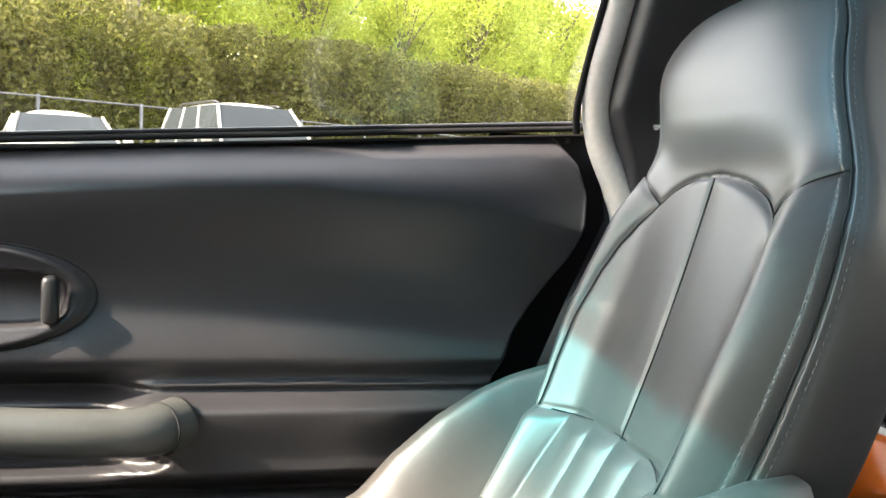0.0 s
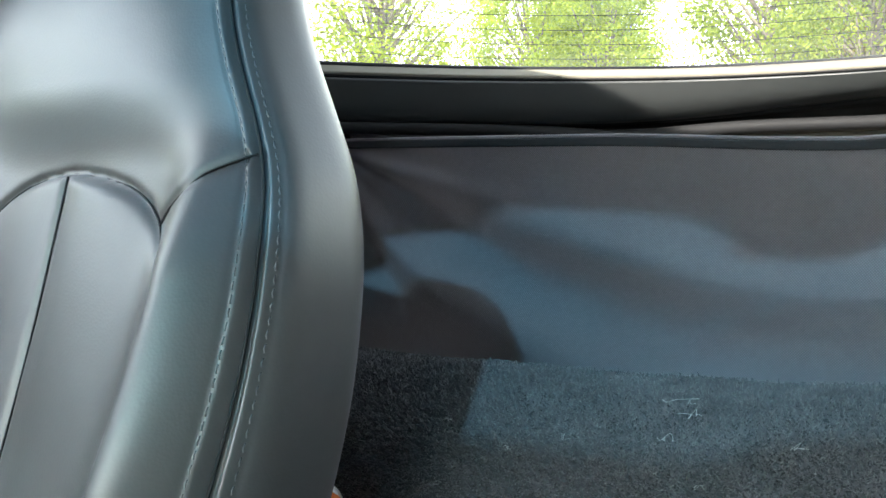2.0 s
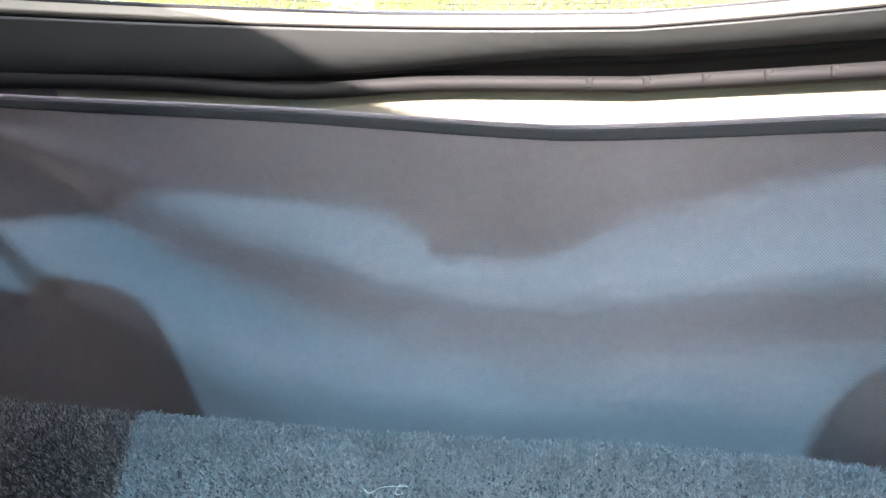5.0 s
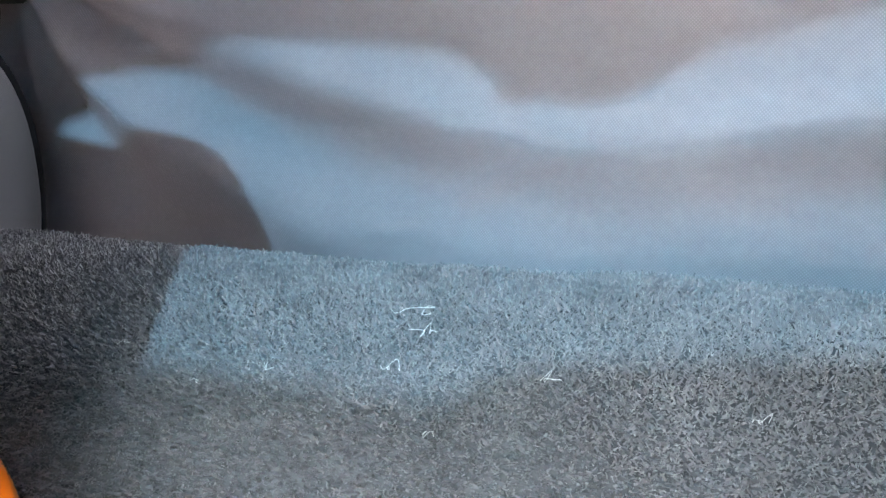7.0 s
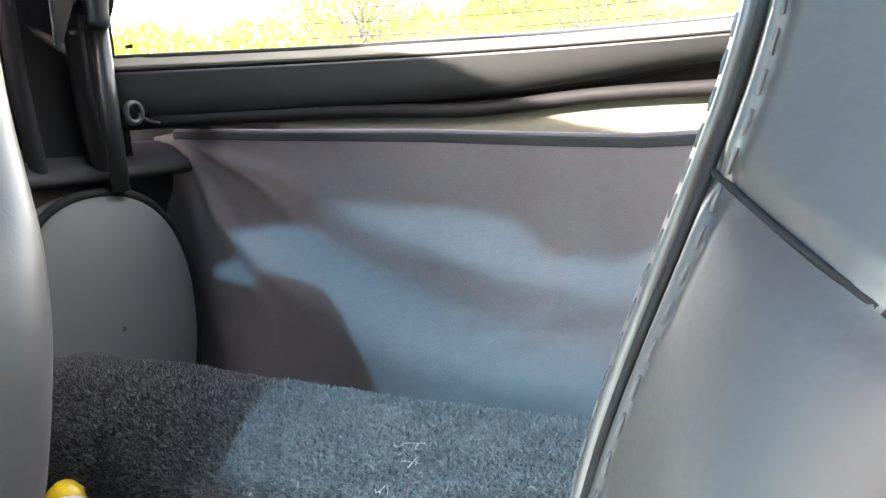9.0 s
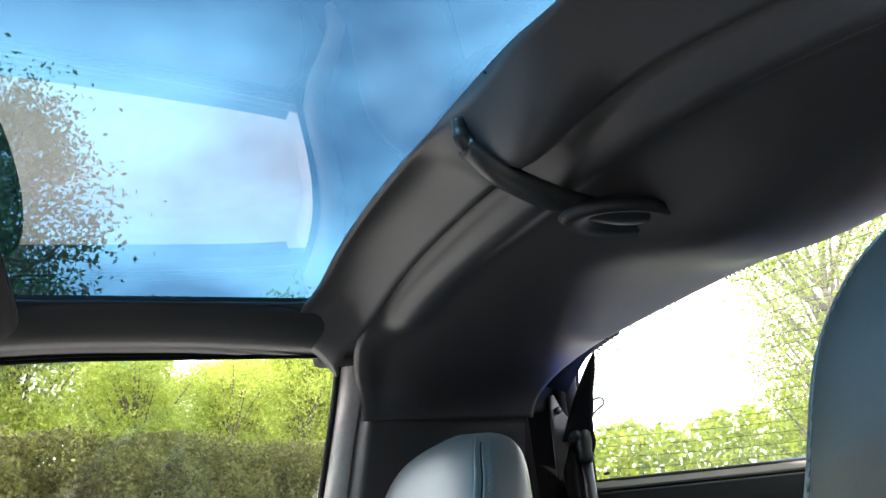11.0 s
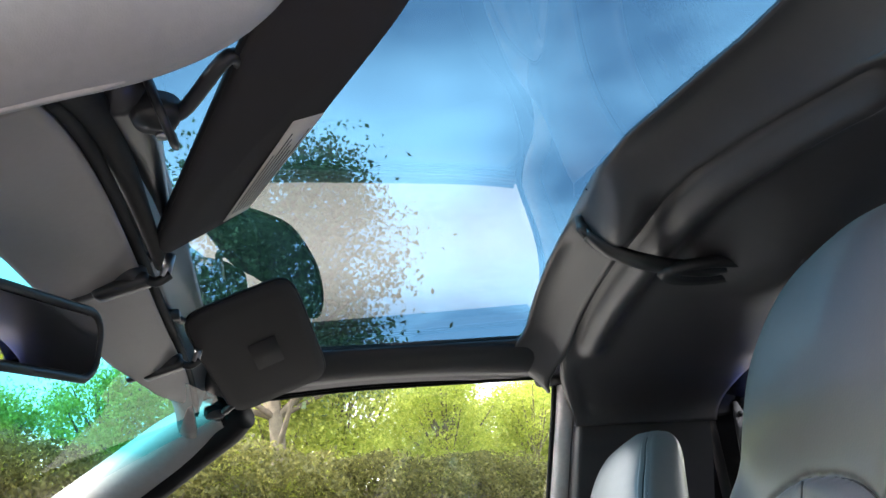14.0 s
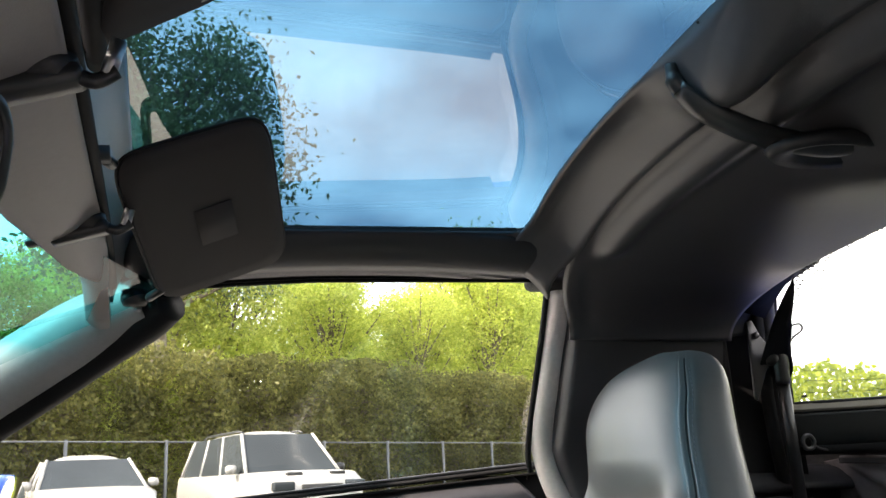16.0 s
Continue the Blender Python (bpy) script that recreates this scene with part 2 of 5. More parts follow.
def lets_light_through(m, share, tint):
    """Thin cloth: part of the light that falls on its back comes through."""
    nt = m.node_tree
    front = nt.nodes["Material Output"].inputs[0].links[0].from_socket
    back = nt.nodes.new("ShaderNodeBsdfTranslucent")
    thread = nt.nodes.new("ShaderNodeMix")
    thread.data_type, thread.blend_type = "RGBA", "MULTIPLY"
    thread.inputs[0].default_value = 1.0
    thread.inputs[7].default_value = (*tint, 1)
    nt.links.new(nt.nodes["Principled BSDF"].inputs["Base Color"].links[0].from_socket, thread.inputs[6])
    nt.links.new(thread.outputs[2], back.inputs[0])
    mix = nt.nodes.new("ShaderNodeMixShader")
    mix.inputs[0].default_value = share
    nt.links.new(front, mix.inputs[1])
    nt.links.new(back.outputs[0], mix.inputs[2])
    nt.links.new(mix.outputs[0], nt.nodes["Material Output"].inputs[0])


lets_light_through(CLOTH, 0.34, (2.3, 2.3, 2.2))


# ---- shapes ----
def mesh(name, geo, m, smooth=True):
    me = bpy.data.meshes.new(name)
    me.from_pydata([tuple(v) for v in geo[0]], [], [tuple(f) for f in geo[1]])
    me.materials.append(m)
    if smooth:
        me.polygons.foreach_set("use_smooth", [True] * len(me.polygons))
    me.update()
    return me


def part(name, geo, m, parent=None, label="", smooth=True, solid=0.0, bevel=0.0, fix=True):
    """Links a shape as one mesh object, under its thing if there is one."""
    me = mesh(name, geo, m, smooth)
    if fix:
        bm = bmesh.new()
        bm.from_mesh(me)
        bmesh.ops.recalc_face_normals(bm, faces=bm.faces)
        bm.to_mesh(me)
        bm.free()
    ob = new(name, me)
    if parent:
        ob.parent = parent
        ob.matrix_parent_inverse = parent.matrix_basis.inverted()
    if label:
        ob["label"] = label
    if solid:
        md = ob.modifiers.new("thickness", "SOLIDIFY")
        md.thickness, md.offset = solid, 0
    if bevel:
        md = ob.modifiers.new("rounded", "BEVEL")
        md.width, md.segments, md.limit_method = bevel, 2, "ANGLE"
    return ob


def thing(name, at, label, category, group="", kind=""):
    ob = new(name)
    ob.empty_display_size = 0.05
    ob.matrix_basis = Matrix.Translation(at)
    return tagged(ob, label, category, group, kind)


def join(*geos):
    V, F = [], []
    for v, f in geos:
        n = len(V)
        V += [tuple(p) for p in v]
        F += [tuple(i + n for i in q) for q in f]
    return V, F


def sheet(nu, nv, f, close_u=False):
    V = [f(i / nu, j / nv) for j in range(nv + 1) for i in range(nu if close_u else nu + 1)]
    w = nu if close_u else nu + 1
    F = []
    for j in range(nv):
        for i in range(nu):
            a, b = j * w + i, j * w + (i + 1) % w
            F.append((a, b, b + w, a + w))
    return V, F


def tube(points, r, n=8, caps=True):
    P = [Vector(p) for p in points]
    R = r if isinstance(r, (list, tuple)) else [r] * len(P)
    V, F = [], []
    up = None
    for i, p in enumerate(P):
        d = (P[min(i + 1, len(P) - 1)] - P[max(i - 1, 0)]).normalized()
        if up is None:
            up = d.orthogonal().normalized()
        up = (up - d * up.dot(d)).normalized()
        side = d.cross(up)
        for k in range(n):
            a = 2 * math.pi * k / n
            V.append(p + (up * math.cos(a) + side * math.sin(a)) * R[i])
    for i in range(len(P) - 1):
        for k in range(n):
            F.append((i * n + k, i * n + (k + 1) % n, (i + 1) * n + (k + 1) % n, (i + 1) * n + k))
    if caps:
        F.append(tuple(range(n)))
        F.append(tuple(range((len(P) - 1) * n, len(P) * n)))
    return V, F


def box(c, s, rot=None):
    q = (rot or Matrix.Identity(3))
    V = [Vector(c) + q @ Vector((x * s[0] / 2, y * s[1] / 2, z * s[2] / 2)) for x in (-1, 1) for y in (-1, 1) for z in (-1, 1)]
    return V, [(0, 1, 3, 2), (4, 6, 7, 5), (0, 4, 5, 1), (2, 3, 7, 6), (0, 2, 6, 4), (1, 5, 7, 3)]


def lathe(profile, n=24, axis=None):
    """Rings of (radius, height) round z, turned by axis, a 4x4 pose."""
    V, F = [], []
    for r, h in profile:
        for k in range(n):
            a = 2 * math.pi * k / n
            p = Vector((r * math.cos(a), r * math.sin(a), h))
            V.append(axis @ p if axis else p)
    for i in range(len(profile) - 1):
        for k in range(n):
            F.append((i * n + k, i * n + (k + 1) % n, (i + 1) * n + (k + 1) % n, (i + 1) * n + k))
    F.append(tuple(range(n)))
    F.append(tuple(range((len(profile) - 1) * n, len(profile) * n)))
    return V, F


def prism(outline, depth):
    """A flat outline of 3D points, pushed through by depth."""
    n = len(outline)
    d = Vector(depth)
    V = [Vector(p) for p in outline] + [Vector(p) + d for p in outline]
    F = [tuple(range(n)), tuple(range(2 * n - 1, n - 1, -1))]
    F += [(i, (i + 1) % n, n + (i + 1) % n, n + i) for i in range(n)]
    return V, F


def smooth_line(pts, n=40):
    """A smooth line through the points, n steps long."""
    P = [Vector(p) for p in pts]
    out = []
    for k in range(n + 1):
        s = k / n * (len(P) - 1)
        i = min(int(s), len(P) - 2)
        t = s - i
        a, b, c, d = P[max(i - 1, 0)], P[i], P[i + 1], P[min(i + 2, len(P) - 1)]
        out.append(0.5 * ((2 * b) + (c - a) * t + (2 * a - 5 * b + 4 * c - d) * t * t + (3 * b - a - 3 * c + d) * t ** 3))
    return out


def ramp_at(table, x):
    return float(np.interp(x, [a for a, _ in table], [b for _, b in table]))


def bump(x, c, w):
    return math.exp(-((x - c) / w) ** 2)


def step(x, a, b):
    t = min(1, max(0, (x - a) / (b - a)))
    return t * t * (3 - 2 * t)


# ---- ground ----
part("ground", sheet(60, 60, lambda u, v: ((u - 0.5) * 400, (v - 0.5) * 400, -0.0)), GROUND)
tagged(bpy.data.objects["ground"], "worn grey asphalt lot lying in full sun", "ground", kind="structure")
tagged(part("pavement", box((3.6, -1.0, 0.001), (5.0, 24.0, 0.014)), CONCRETE), "pale sunlit concrete apron beside the car", "pavement", kind="structure")

# ---- car shell ----
def roof_z(x):
    return 1.200 - 0.03 * x * x - (0.85 if x > 0 else 0.55) * x ** 4


floor = thing("floor", (0, 0, 0.14), "dark blue-grey carpeted car floor with a padded rear ridge", "floor", kind="structure")
part("floor_pan", sheet(20, 20, lambda u, v: (-0.74 + 1.48 * u, -1.3 + 2.6 * v, 0.20)), CARPET, floor, solid=0.01)
part("underbody", box((0, 0, 0.14), (1.5, 2.7, 0.10)), TRIM, floor)
part("sill_support", box((0, 0, 0.05), (1.2, 2.2, 0.10)), RUBBER, floor)


def crest(x):
    return ramp_at([(-0.7, 0.60), (-0.4, 0.618), (-0.16, 0.621), (0.0, 0.613), (0.1, 0.606), (0.27, 0.599), (0.4, 0.595), (0.7, 0.58)], x)


RIDGE = smooth_line([(0, 0.0, 0.20), (0, -0.105, 0.30), (0, -0.150, 0.47), (0, -0.185, 0.565), (0, -0.215, 0.604), (0, -0.255, 0.626),
                     (0, -0.295, 0.632), (0, -0.345, 0.622), (0, -0.41, 0.585), (0, -0.62, 0.46)], 90)


def ridge(u, v):
    x = -0.70 + 1.40 * u
    s = v * 90
    i = min(int(s), 89)
    p = RIDGE[i].lerp(RIDGE[i + 1], s - i)
    k = step(p.z, 0.3, 0.6)
    return (x, p.y, p.z + (crest(x) - 0.632) * k + 0.003 * noise.noise((x * 14, p.y * 14, 3)) * k)


part("ridge", sheet(120, 60, ridge), CARPET, floor, "padded carpet ridge behind the seats")


def tufts(cols, rows, blades, seed):
    """Looped pile in rows: each loop a little fan of blades."""
    rng = random.Random(seed)
    V, F = [], []
    for r in range(rows):
        for c in range(cols):
            u = 0.28 + 0.64 * (c + 0.5 * (r % 2) + rng.uniform(-0.35, 0.35)) / cols
            v = 0.24 + 0.54 * (r + rng.uniform(-0.30, 0.30)) / rows
            p = Vector(ridge(u, v))
            n = -(Vector(ridge(u + 0.002, v)) - p).cross(Vector(ridge(u, v + 0.004)) - p).normalized()
            tall = rng.uniform(0.7, 1.25)
            for _ in range(blades):
                lie = Vector((rng.gauss(0, 1), rng.gauss(0, 1), rng.gauss(0, 1)))
                root = p + lie * 0.0010
                side = n.cross(lie).normalized() * rng.uniform(0.0004, 0.0008)
                lie.x += rng.choice((-1.6, 1.6))
                tip = root + (n * 0.75 + lie * 0.33).normalized() * 0.0032 * tall * rng.uniform(0.7, 1.1)
                k = len(V)
                V += [root - side, root + side, tip + side * 0.6, tip - side * 0.6]
                F.append((k, k + 1, k + 2, k + 3))
    return V, F


pile = part("carpet_pile", tufts(200, 116, 9, 4), TUFT, floor, "short looped carpet pile", smooth=False, fix=False)
pile["kind"] = "stuff"


def lint(u, v, size, seed):
    rng = random.Random(seed)
    p = Vector(ridge(u, v)) + Vector((0, 0.002, 0.004))
    pts = [p]
    for i in range(7):
        u2, v2 = u + size * (i + 1) * 0.11 + rng.gauss(0, size * 0.16), v + rng.gauss(0, size * 0.7)
        pts.append(Vector(ridge(u2, v2)) + Vector((0, 0.002, 0.004 + 0.001 * rng.random())))
    return tube(smooth_line(pts, 30), 0.00014, 5)


for i, (x, v, s) in enumerate(((0.05, 0.555, 0.016), (0.04, 0.52, 0.012), (0.22, 0.445, 0.006), (0.05, 0.46, 0.010), (0.12, 0.44, 0.006), (-0.03, 0.47, 0.008),
                               (-0.12, 0.45, 0.005), (0.30, 0.40, 0.004), (0.16, 0.40, 0.005), (0.02, 0.38, 0.007), (-0.2, 0.42, 0.005), (0.36, 0.46, 0.004))):
    tagged(part("lint_thread", lint((x + 0.70) / 1.40, v, s, 30 + i), LINT), "pale lint thread caught in the dark carpet", "lint", "lint on the carpet")

# centre console between the seats
console = thing("console", (0, 0.15, 0.2), "black leather-covered centre console with a rounded armrest lid", "console")
part("console_body", sheet(16, 12, lambda u, v: (-0.11 + 0.22 * u, -0.06 + 0.75 * v, 0.482 - 0.06 * abs(2 * u - 1) ** 6 - 0.12 * v)), TRIM, console, solid=0.02)
part("console_side", box((0, 0.31, 0.34), (0.20, 0.74, 0.29)), TRIM, console, bevel=0.01)
part("armrest_lid", lathe([(0.001, 0.0), (0.09, 0.0), (0.098, 0.015), (0.098, 0.045), (0.092, 0.058), (0.07, 0.068), (0.03, 0.072), (0.001, 0.072)], 32,
                          pose(0, 0.075, 0.462) @ Matrix.Diagonal((1.0, 1.75, 1.0, 1.0))), LEATHER, console, "padded leather armrest lid")

# ---- passenger door ----
def sill_z(y):
    return 0.8175 - 0.0725 * y


def rear_edge(z):
    return ramp_at([(0.2, 0.24), (0.34, 0.18), (0.42, 0.14), (0.5, 0.088), (0.55, 0.070), (0.60, 0.034), (0.65, 0.002), (0.69, -0.016), (0.73, -0.022), (0.77, -0.016), (0.80, 0.006), (0.83, 0.03)], z)


def pad_low(y):
    """The soft lower edge of the door's top pad."""
    return ramp_at([(-0.05, 0.668), (0.0, 0.682), (0.1, 0.704), (0.2, 0.718), (0.35, 0.729), (0.5, 0.722), (0.7, 0.704), (1.2, 0.66)], y)


def door_x(y, z):
    """The inner skin of the door: rolled pad on top, hollow below, arm ledge, pocket."""
    top, low = sill_z(y) - 0.012, pad_low(y)
    t = min(1, max(0, (top - z) / (top - low)))
    x = 0.740 - 0.066 * (0.35 * t + 0.65 * math.sin(math.pi / 2 * t))
    x += 0.030 * step(z, low + 0.006, low - 0.110) - 0.022 * step(z, 0.595, 0.505)
    x += 0.014 * step(z, 0.520, 0.492)
    aft = 0.35 + 0.65 * step(y, 0.06, 0.25)
    x -= 0.006 * bump(z, 0.4845, 0.004) * step(y, 0.60, 0.52)
    x -= 0.040 * step(z, 0.480, 0.458) * aft
    x += 0.012 * step(z, 0.458, 0.40) + 0.05 * step(z, 0.385, 0.345)
    x -= 0.003 * bump(z, 0.4885 + 0.0012 * math.sin(70 * y), 0.0022) * bump(y, 0.36, 0.10)
    x += 0.003 * noise.noise((y * 5, z * 5, 1))
    # raised plate and sunk dish of the release handle
    e = math.hypot((y - 0.728) / 0.131, (z - 0.589) / 0.060)
    x -= 0.012 * step(e, 1.05, 0.93)
    e1 = (abs(y - 0.735) / 0.112) ** 4 + (abs(z - 0.587) / 0.032) ** 4
    x += 0.026 * step(e1, 1.15, 0.75)
    # scoop behind the pull, and the hand hole under it
    x += 0.050 * step(y, 0.515, 0.60) * step(z, 0.505, 0.470) * step(z, 0.36, 0.395)
    e2 = (abs(y - 0.66) / 0.16) ** 3 + (abs(z - 0.398) / 0.020) ** 2
    x += 0.022 * step(e2, 1.0, 0.7)
    return x


def door_skin(u, v):
    z0 = 0.335
    y1 = 1.15
    zt = z0 + (0.81 - z0) * v
    y0 = rear_edge(zt)
    y = y0 + (y1 - y0) * u ** 1.25
    z = z0 + (sill_z(y) - 0.008 - z0) * v
    x = door_x(y, z)
    x += 0.045 * (1 - step(y - y0, 0.0, 0.022)) ** 2
    return (x, y, z)


door = thing("door_1", (0.76, 0.5, 0.2), "closed black vinyl passenger door with a moulded pull and release handle", "car door", kind="structure")
part("door_skin", sheet(240, 180, door_skin), DOOR_SKIN, door, "padded black vinyl door skin")
part("door_core", prism([(0.79, 0.10, 0.2), (0.79, 1.3, 0.2), (0.79, 1.3, 0.73), (0.79, 0.0, 0.80)], (0.04, 0, 0)), RUBBER, door)
part("door_jamb", sheet(8, 12, lambda u, v: (0.778 - 0.03 * step(v, 0.7, 1.0), -0.16 + 0.27 * u, 0.2 + 0.607 * v)), RUBBER, door, "dark jamb behind the door's rear edge", solid=0.008)
part("door_bottom", box((0.75, 0.62, 0.28), (0.10, 1.0, 0.13)), TRIM, door, bevel=0.01)
part("window_seal", sheet(40, 3, lambda u, v: (0.736 + 0.03 * v, -0.022 + 1.197 * u, sill_z(-0.022 + 1.197 * u) + 0.004 - 0.010 * abs(v - 0.5))), RUBBER, door, solid=0.006)
part("door_cap", sheet(40, 4, lambda u, v: (0.730 + 0.059 * v, -0.035 + 1.215 * u, sill_z(-0.035 + 1.215 * u) - 0.010 - 0.02 * max(0, v - 0.7))), RUBBER, door, "black cap along the top of the door", solid=0.004)
part("seal_lip", tube([(0.732, -0.02 + 1.19 * i / 30, sill_z(-0.02 + 1.19 * i / 30) - 0.001) for i in range(31)], 0.0035, 8), RUBBER, door)
part("seal_bead", tube([(0.735, -0.02 + 1.19 * i / 30, sill_z(-0.02 + 1.19 * i / 30) + 0.006) for i in range(31)], 0.0028, 8), PLASTIC, door)
PULL = material("door_pull_plastic", (0.075, 0.078, 0.075), 0.36, 0.12, 0.12, 700)
pull = part("pull_handle", tube(smooth_line([(0.655, 1.0, 0.440), (0.628, 0.9, 0.450), (0.620, 0.75, 0.456), (0.620, 0.64, 0.451), (0.624, 0.57, 0.448), (0.636, 0.525, 0.446), (0.668, 0.494, 0.446)], 40),
                                [0.0265] * 28 + [0.0265 + 0.0004 * i for i in range(13)], 20), PULL, door, "thick moulded pull handle")
part("end_ring", tube([Vector((0.645, 0.512, 0.446)) + Vector((0.030 * math.cos(a) * 0.75, 0.022 * math.cos(a), 0.030 * math.sin(a))) for a in [2 * math.pi * k / 28 for k in range(29)]], 0.0012, 6, False), SEAM, pull)
dish = part("handle_plate_seam", tube([(door_x(0.728 + 0.138 * math.cos(a), 0.589 + 0.063 * math.sin(a)) - 0.0004, 0.728 + 0.138 * math.cos(a), 0.589 + 0.063 * math.sin(a)) for a in [2 * math.pi * k / 80 for k in range(81)]], 0.0012, 8, False), SEAM, door)
part("release_lever", box((0.680, 0.637, 0.587), (0.020, 0.019, 0.056)), PLASTIC, door, "glossy release lever", bevel=0.007)
part("door_glass", sheet(30, 12, lambda u, v: (0.745 - 0.15 * v ** 1.3, 0.0 + (1.28 - 0.82 * v ** 1.1) * u - 0.01 * v, sill_z(1.28 * u) - 0.02 + v * (1.10 - sill_z(1.28 * u) + 0.02))), CLEAR_GLASS, door, "clear side window glass")
for ob in (bpy.data.objects["door_glass"],):
    ob.visible_shadow = False

# wing mirror outside the door
wing = thing("wing_mirror", (0.80, 1.02, 0.72), "blue painted wing mirror on the outside of the door", "wing mirror")
part("mirror_shell", lathe([(0.005, 0.0), (0.05, 0.004), (0.075, 0.02), (0.085, 0.05), (0.085, 0.075), (0.078, 0.08)], 28, pose(0.985, 0.93, 0.785, 90, 0, 0) @ Matrix.Diagonal((1.15, 0.72, 1.0, 1.0))), BLUE_PAINT, wing)
part("mirror_pane", lathe([(0.001, 0.0), (0.08, 0.0), (0.08, 0.002), (0.001, 0.002)], 28, pose(0.985, 0.8515, 0.785, 90, 0, 0) @ Matrix.Diagonal((1.15, 0.72, 1.0, 1.0))), CHROME, wing, "silvered mirror pane")
part("mirror_foot", tube([(0.82, 0.98, 0.72), (0.88, 0.97, 0.735), (0.95, 0.92, 0.755)], [0.035, 0.03, 0.03], 12), BLUE_PAINT, wing)

# ---- pillars, rails, roof frame ----
def both(name, build, m, label, category, lift=0.0, out=0.0, **kw):
    """The same trim on the passenger's side and, mirrored, on the driver's, there lifted and set out a little."""
    made = []
    for s in (1, -1):
        V, F = build()
        up = lift if s < 0 else 0.0
        dx = out if s < 0 else 0.0
        made.append(tagged(part(name, ([(s * (x + dx), y, z + up) for x, y, z in V], F), m, **kw), label, category, kind="structure"))
    return made


def quarter(u, v):
    """The trim behind the door: from the pillar's front edge back to the rear window, curving up into the roof bar."""
    zz = 0.40 + 0.72 * v
    yf = ramp_at([(0.4, 0.06), (0.5, 0.04), (0.6, 0.0), (0.7, -0.045), (0.78, -0.03), (0.84, -0.012), (0.97, -0.030), (1.09, -0.050), (1.12, -0.055)], zz)
    y = yf + (-0.40 + 0.100 * step(zz, 0.765, 0.825) - yf) * u
    x = 0.668 - 0.055 * step(zz, 0.75, 1.04) - 0.05 * step(zz, 1.03, 1.12)
    x += 0.05 * (1 - step(u, 0.0, 0.10)) ** 2 - 0.018 * u * step(zz, 0.80, 1.0)
    return (x, y, zz)


both("quarter_trim", lambda: sheet(60, 70, quarter), QUARTER_TRIM, "dark moulded trim behind the door", "car trim")
both("pillar_edge", lambda: tube(smooth_line([(0.640, -0.045, 1.10), (0.655, -0.036, 1.03), (0.672, -0.024, 0.95), (0.692, -0.014, 0.87), (0.702, -0.028, 0.80), (0.696, -0.052, 0.74), (0.690, -0.064, 0.68), (0.695, -0.05, 0.55), (0.72, 0.01, 0.35)], 60), 0.021, 14), PILLAR_CLOTH, "pale grey fabric-covered door pillar", "car pillar")
both("pillar_fill", lambda: sheet(6, 12, lambda u, v: (0.668 - 0.10 * step(v, 0.22, 0.9) + (0.035 + 0.06 * v) * u, -0.060, 0.93 + 0.22 * v)), RUBBER, "dark filler behind the door pillar's top", "car trim", solid=0.006)
tagged(part("rail_end", box((0.605, -0.018, 1.118), (0.085, 0.070, 0.050)), RUBBER, bevel=0.01), "black rubber block at the end of the roof rail", "roof seal", kind="structure")
both("pillar_seal", lambda: tube(smooth_line([(0.635, -0.020, 1.095), (0.650, -0.012, 1.03), (0.692, 0.010, 0.86), (0.712, 0.004, 0.81)], 40), 0.005, 8), RUBBER, "black rubber door seal", "door seal")
both("trim_bolt", lambda: join(*[lathe([(0.001, 0), (0.007, 0), (0.006, 0.004), (0.001, 0.005)], 12, pose(x, y, z, 0, -90, 0)) for x, y, z in ((0.612, -0.08, 1.022), (0.600, -0.26, 1.010))]), PLASTIC, "black push-in trim clips", "trim clip")
both("belt_bolt", lambda: lathe([(0.001, 0), (0.010, 0), (0.009, 0.006), (0.004, 0.009), (0.001, 0.009)], 14, pose(0.668, -0.083, 0.823, 0, -90, 0)), WHITE_PLASTIC, "small white bolt cap on the side trim", "bolt cap")
both("trim_seam", lambda: tube([(0.610, -0.11, 1.014), (0.606, -0.17, 1.012), (0.600, -0.24, 1.009)], 0.0012, 6), PILLAR_CLOTH, "thin seam in the dark side trim", "trim seam")


def rail(u, v):
    """Side rail of the roof frame over the door, seen from below."""
    y = 0.02 + 0.60 * u
    zl = 1.098 - 0.012 * step(u, 0.5, 1.0) - 0.01 * bump(u, 0, 0.2)
    a = v * math.pi
    x = 0.555 - 0.065 * math.cos(a)
    z = zl + 0.025 + (0.028 if v < 0.5 else 0.020) * (-math.sin(a)) + 0.03 * (1 - v)
    return (x, y, z)


both("roof_rail", lambda: sheet(40, 16, rail), TRIM, "black moulded roof side rail", "roof rail", lift=0.04, out=0.055, solid=0.012)
def rail_low(y):
    return 1.098 - 0.012 * step((y - 0.02) / 0.6, 0.5, 1.0)


RY = [0.0 + 0.585 * i / 30 for i in range(31)]
both("rail_seal", lambda: tube([(0.604, y, rail_low(y) + 0.012) for y in RY], 0.0065, 8), RUBBER, "black rubber roof seal", "roof seal", lift=0.05, out=0.055)
both("rail_piping", lambda: tube([(0.590, y, rail_low(y) + 0.004) for y in RY], 0.0022, 6), PLASTIC, "thin black bead along the roof rail", "roof bead", lift=0.05, out=0.055)
both("rail_lip", lambda: tube([(0.578, y, rail_low(y) + 0.000) for y in RY], 0.0026, 6), RUBBER, "black lip along the roof rail", "roof bead", lift=0.05, out=0.055)
both("rail_shell", lambda: sheet(30, 6, lambda u, v: (0.53 + 0.10 * v, -0.1 + 0.75 * u, 1.165 - 0.03 * v ** 2 - 0.05 * step(u, 0.7, 1.0))), RUBBER, "dark underside of the roof edge", "car body", lift=0.02, out=0.03, solid=0.01)


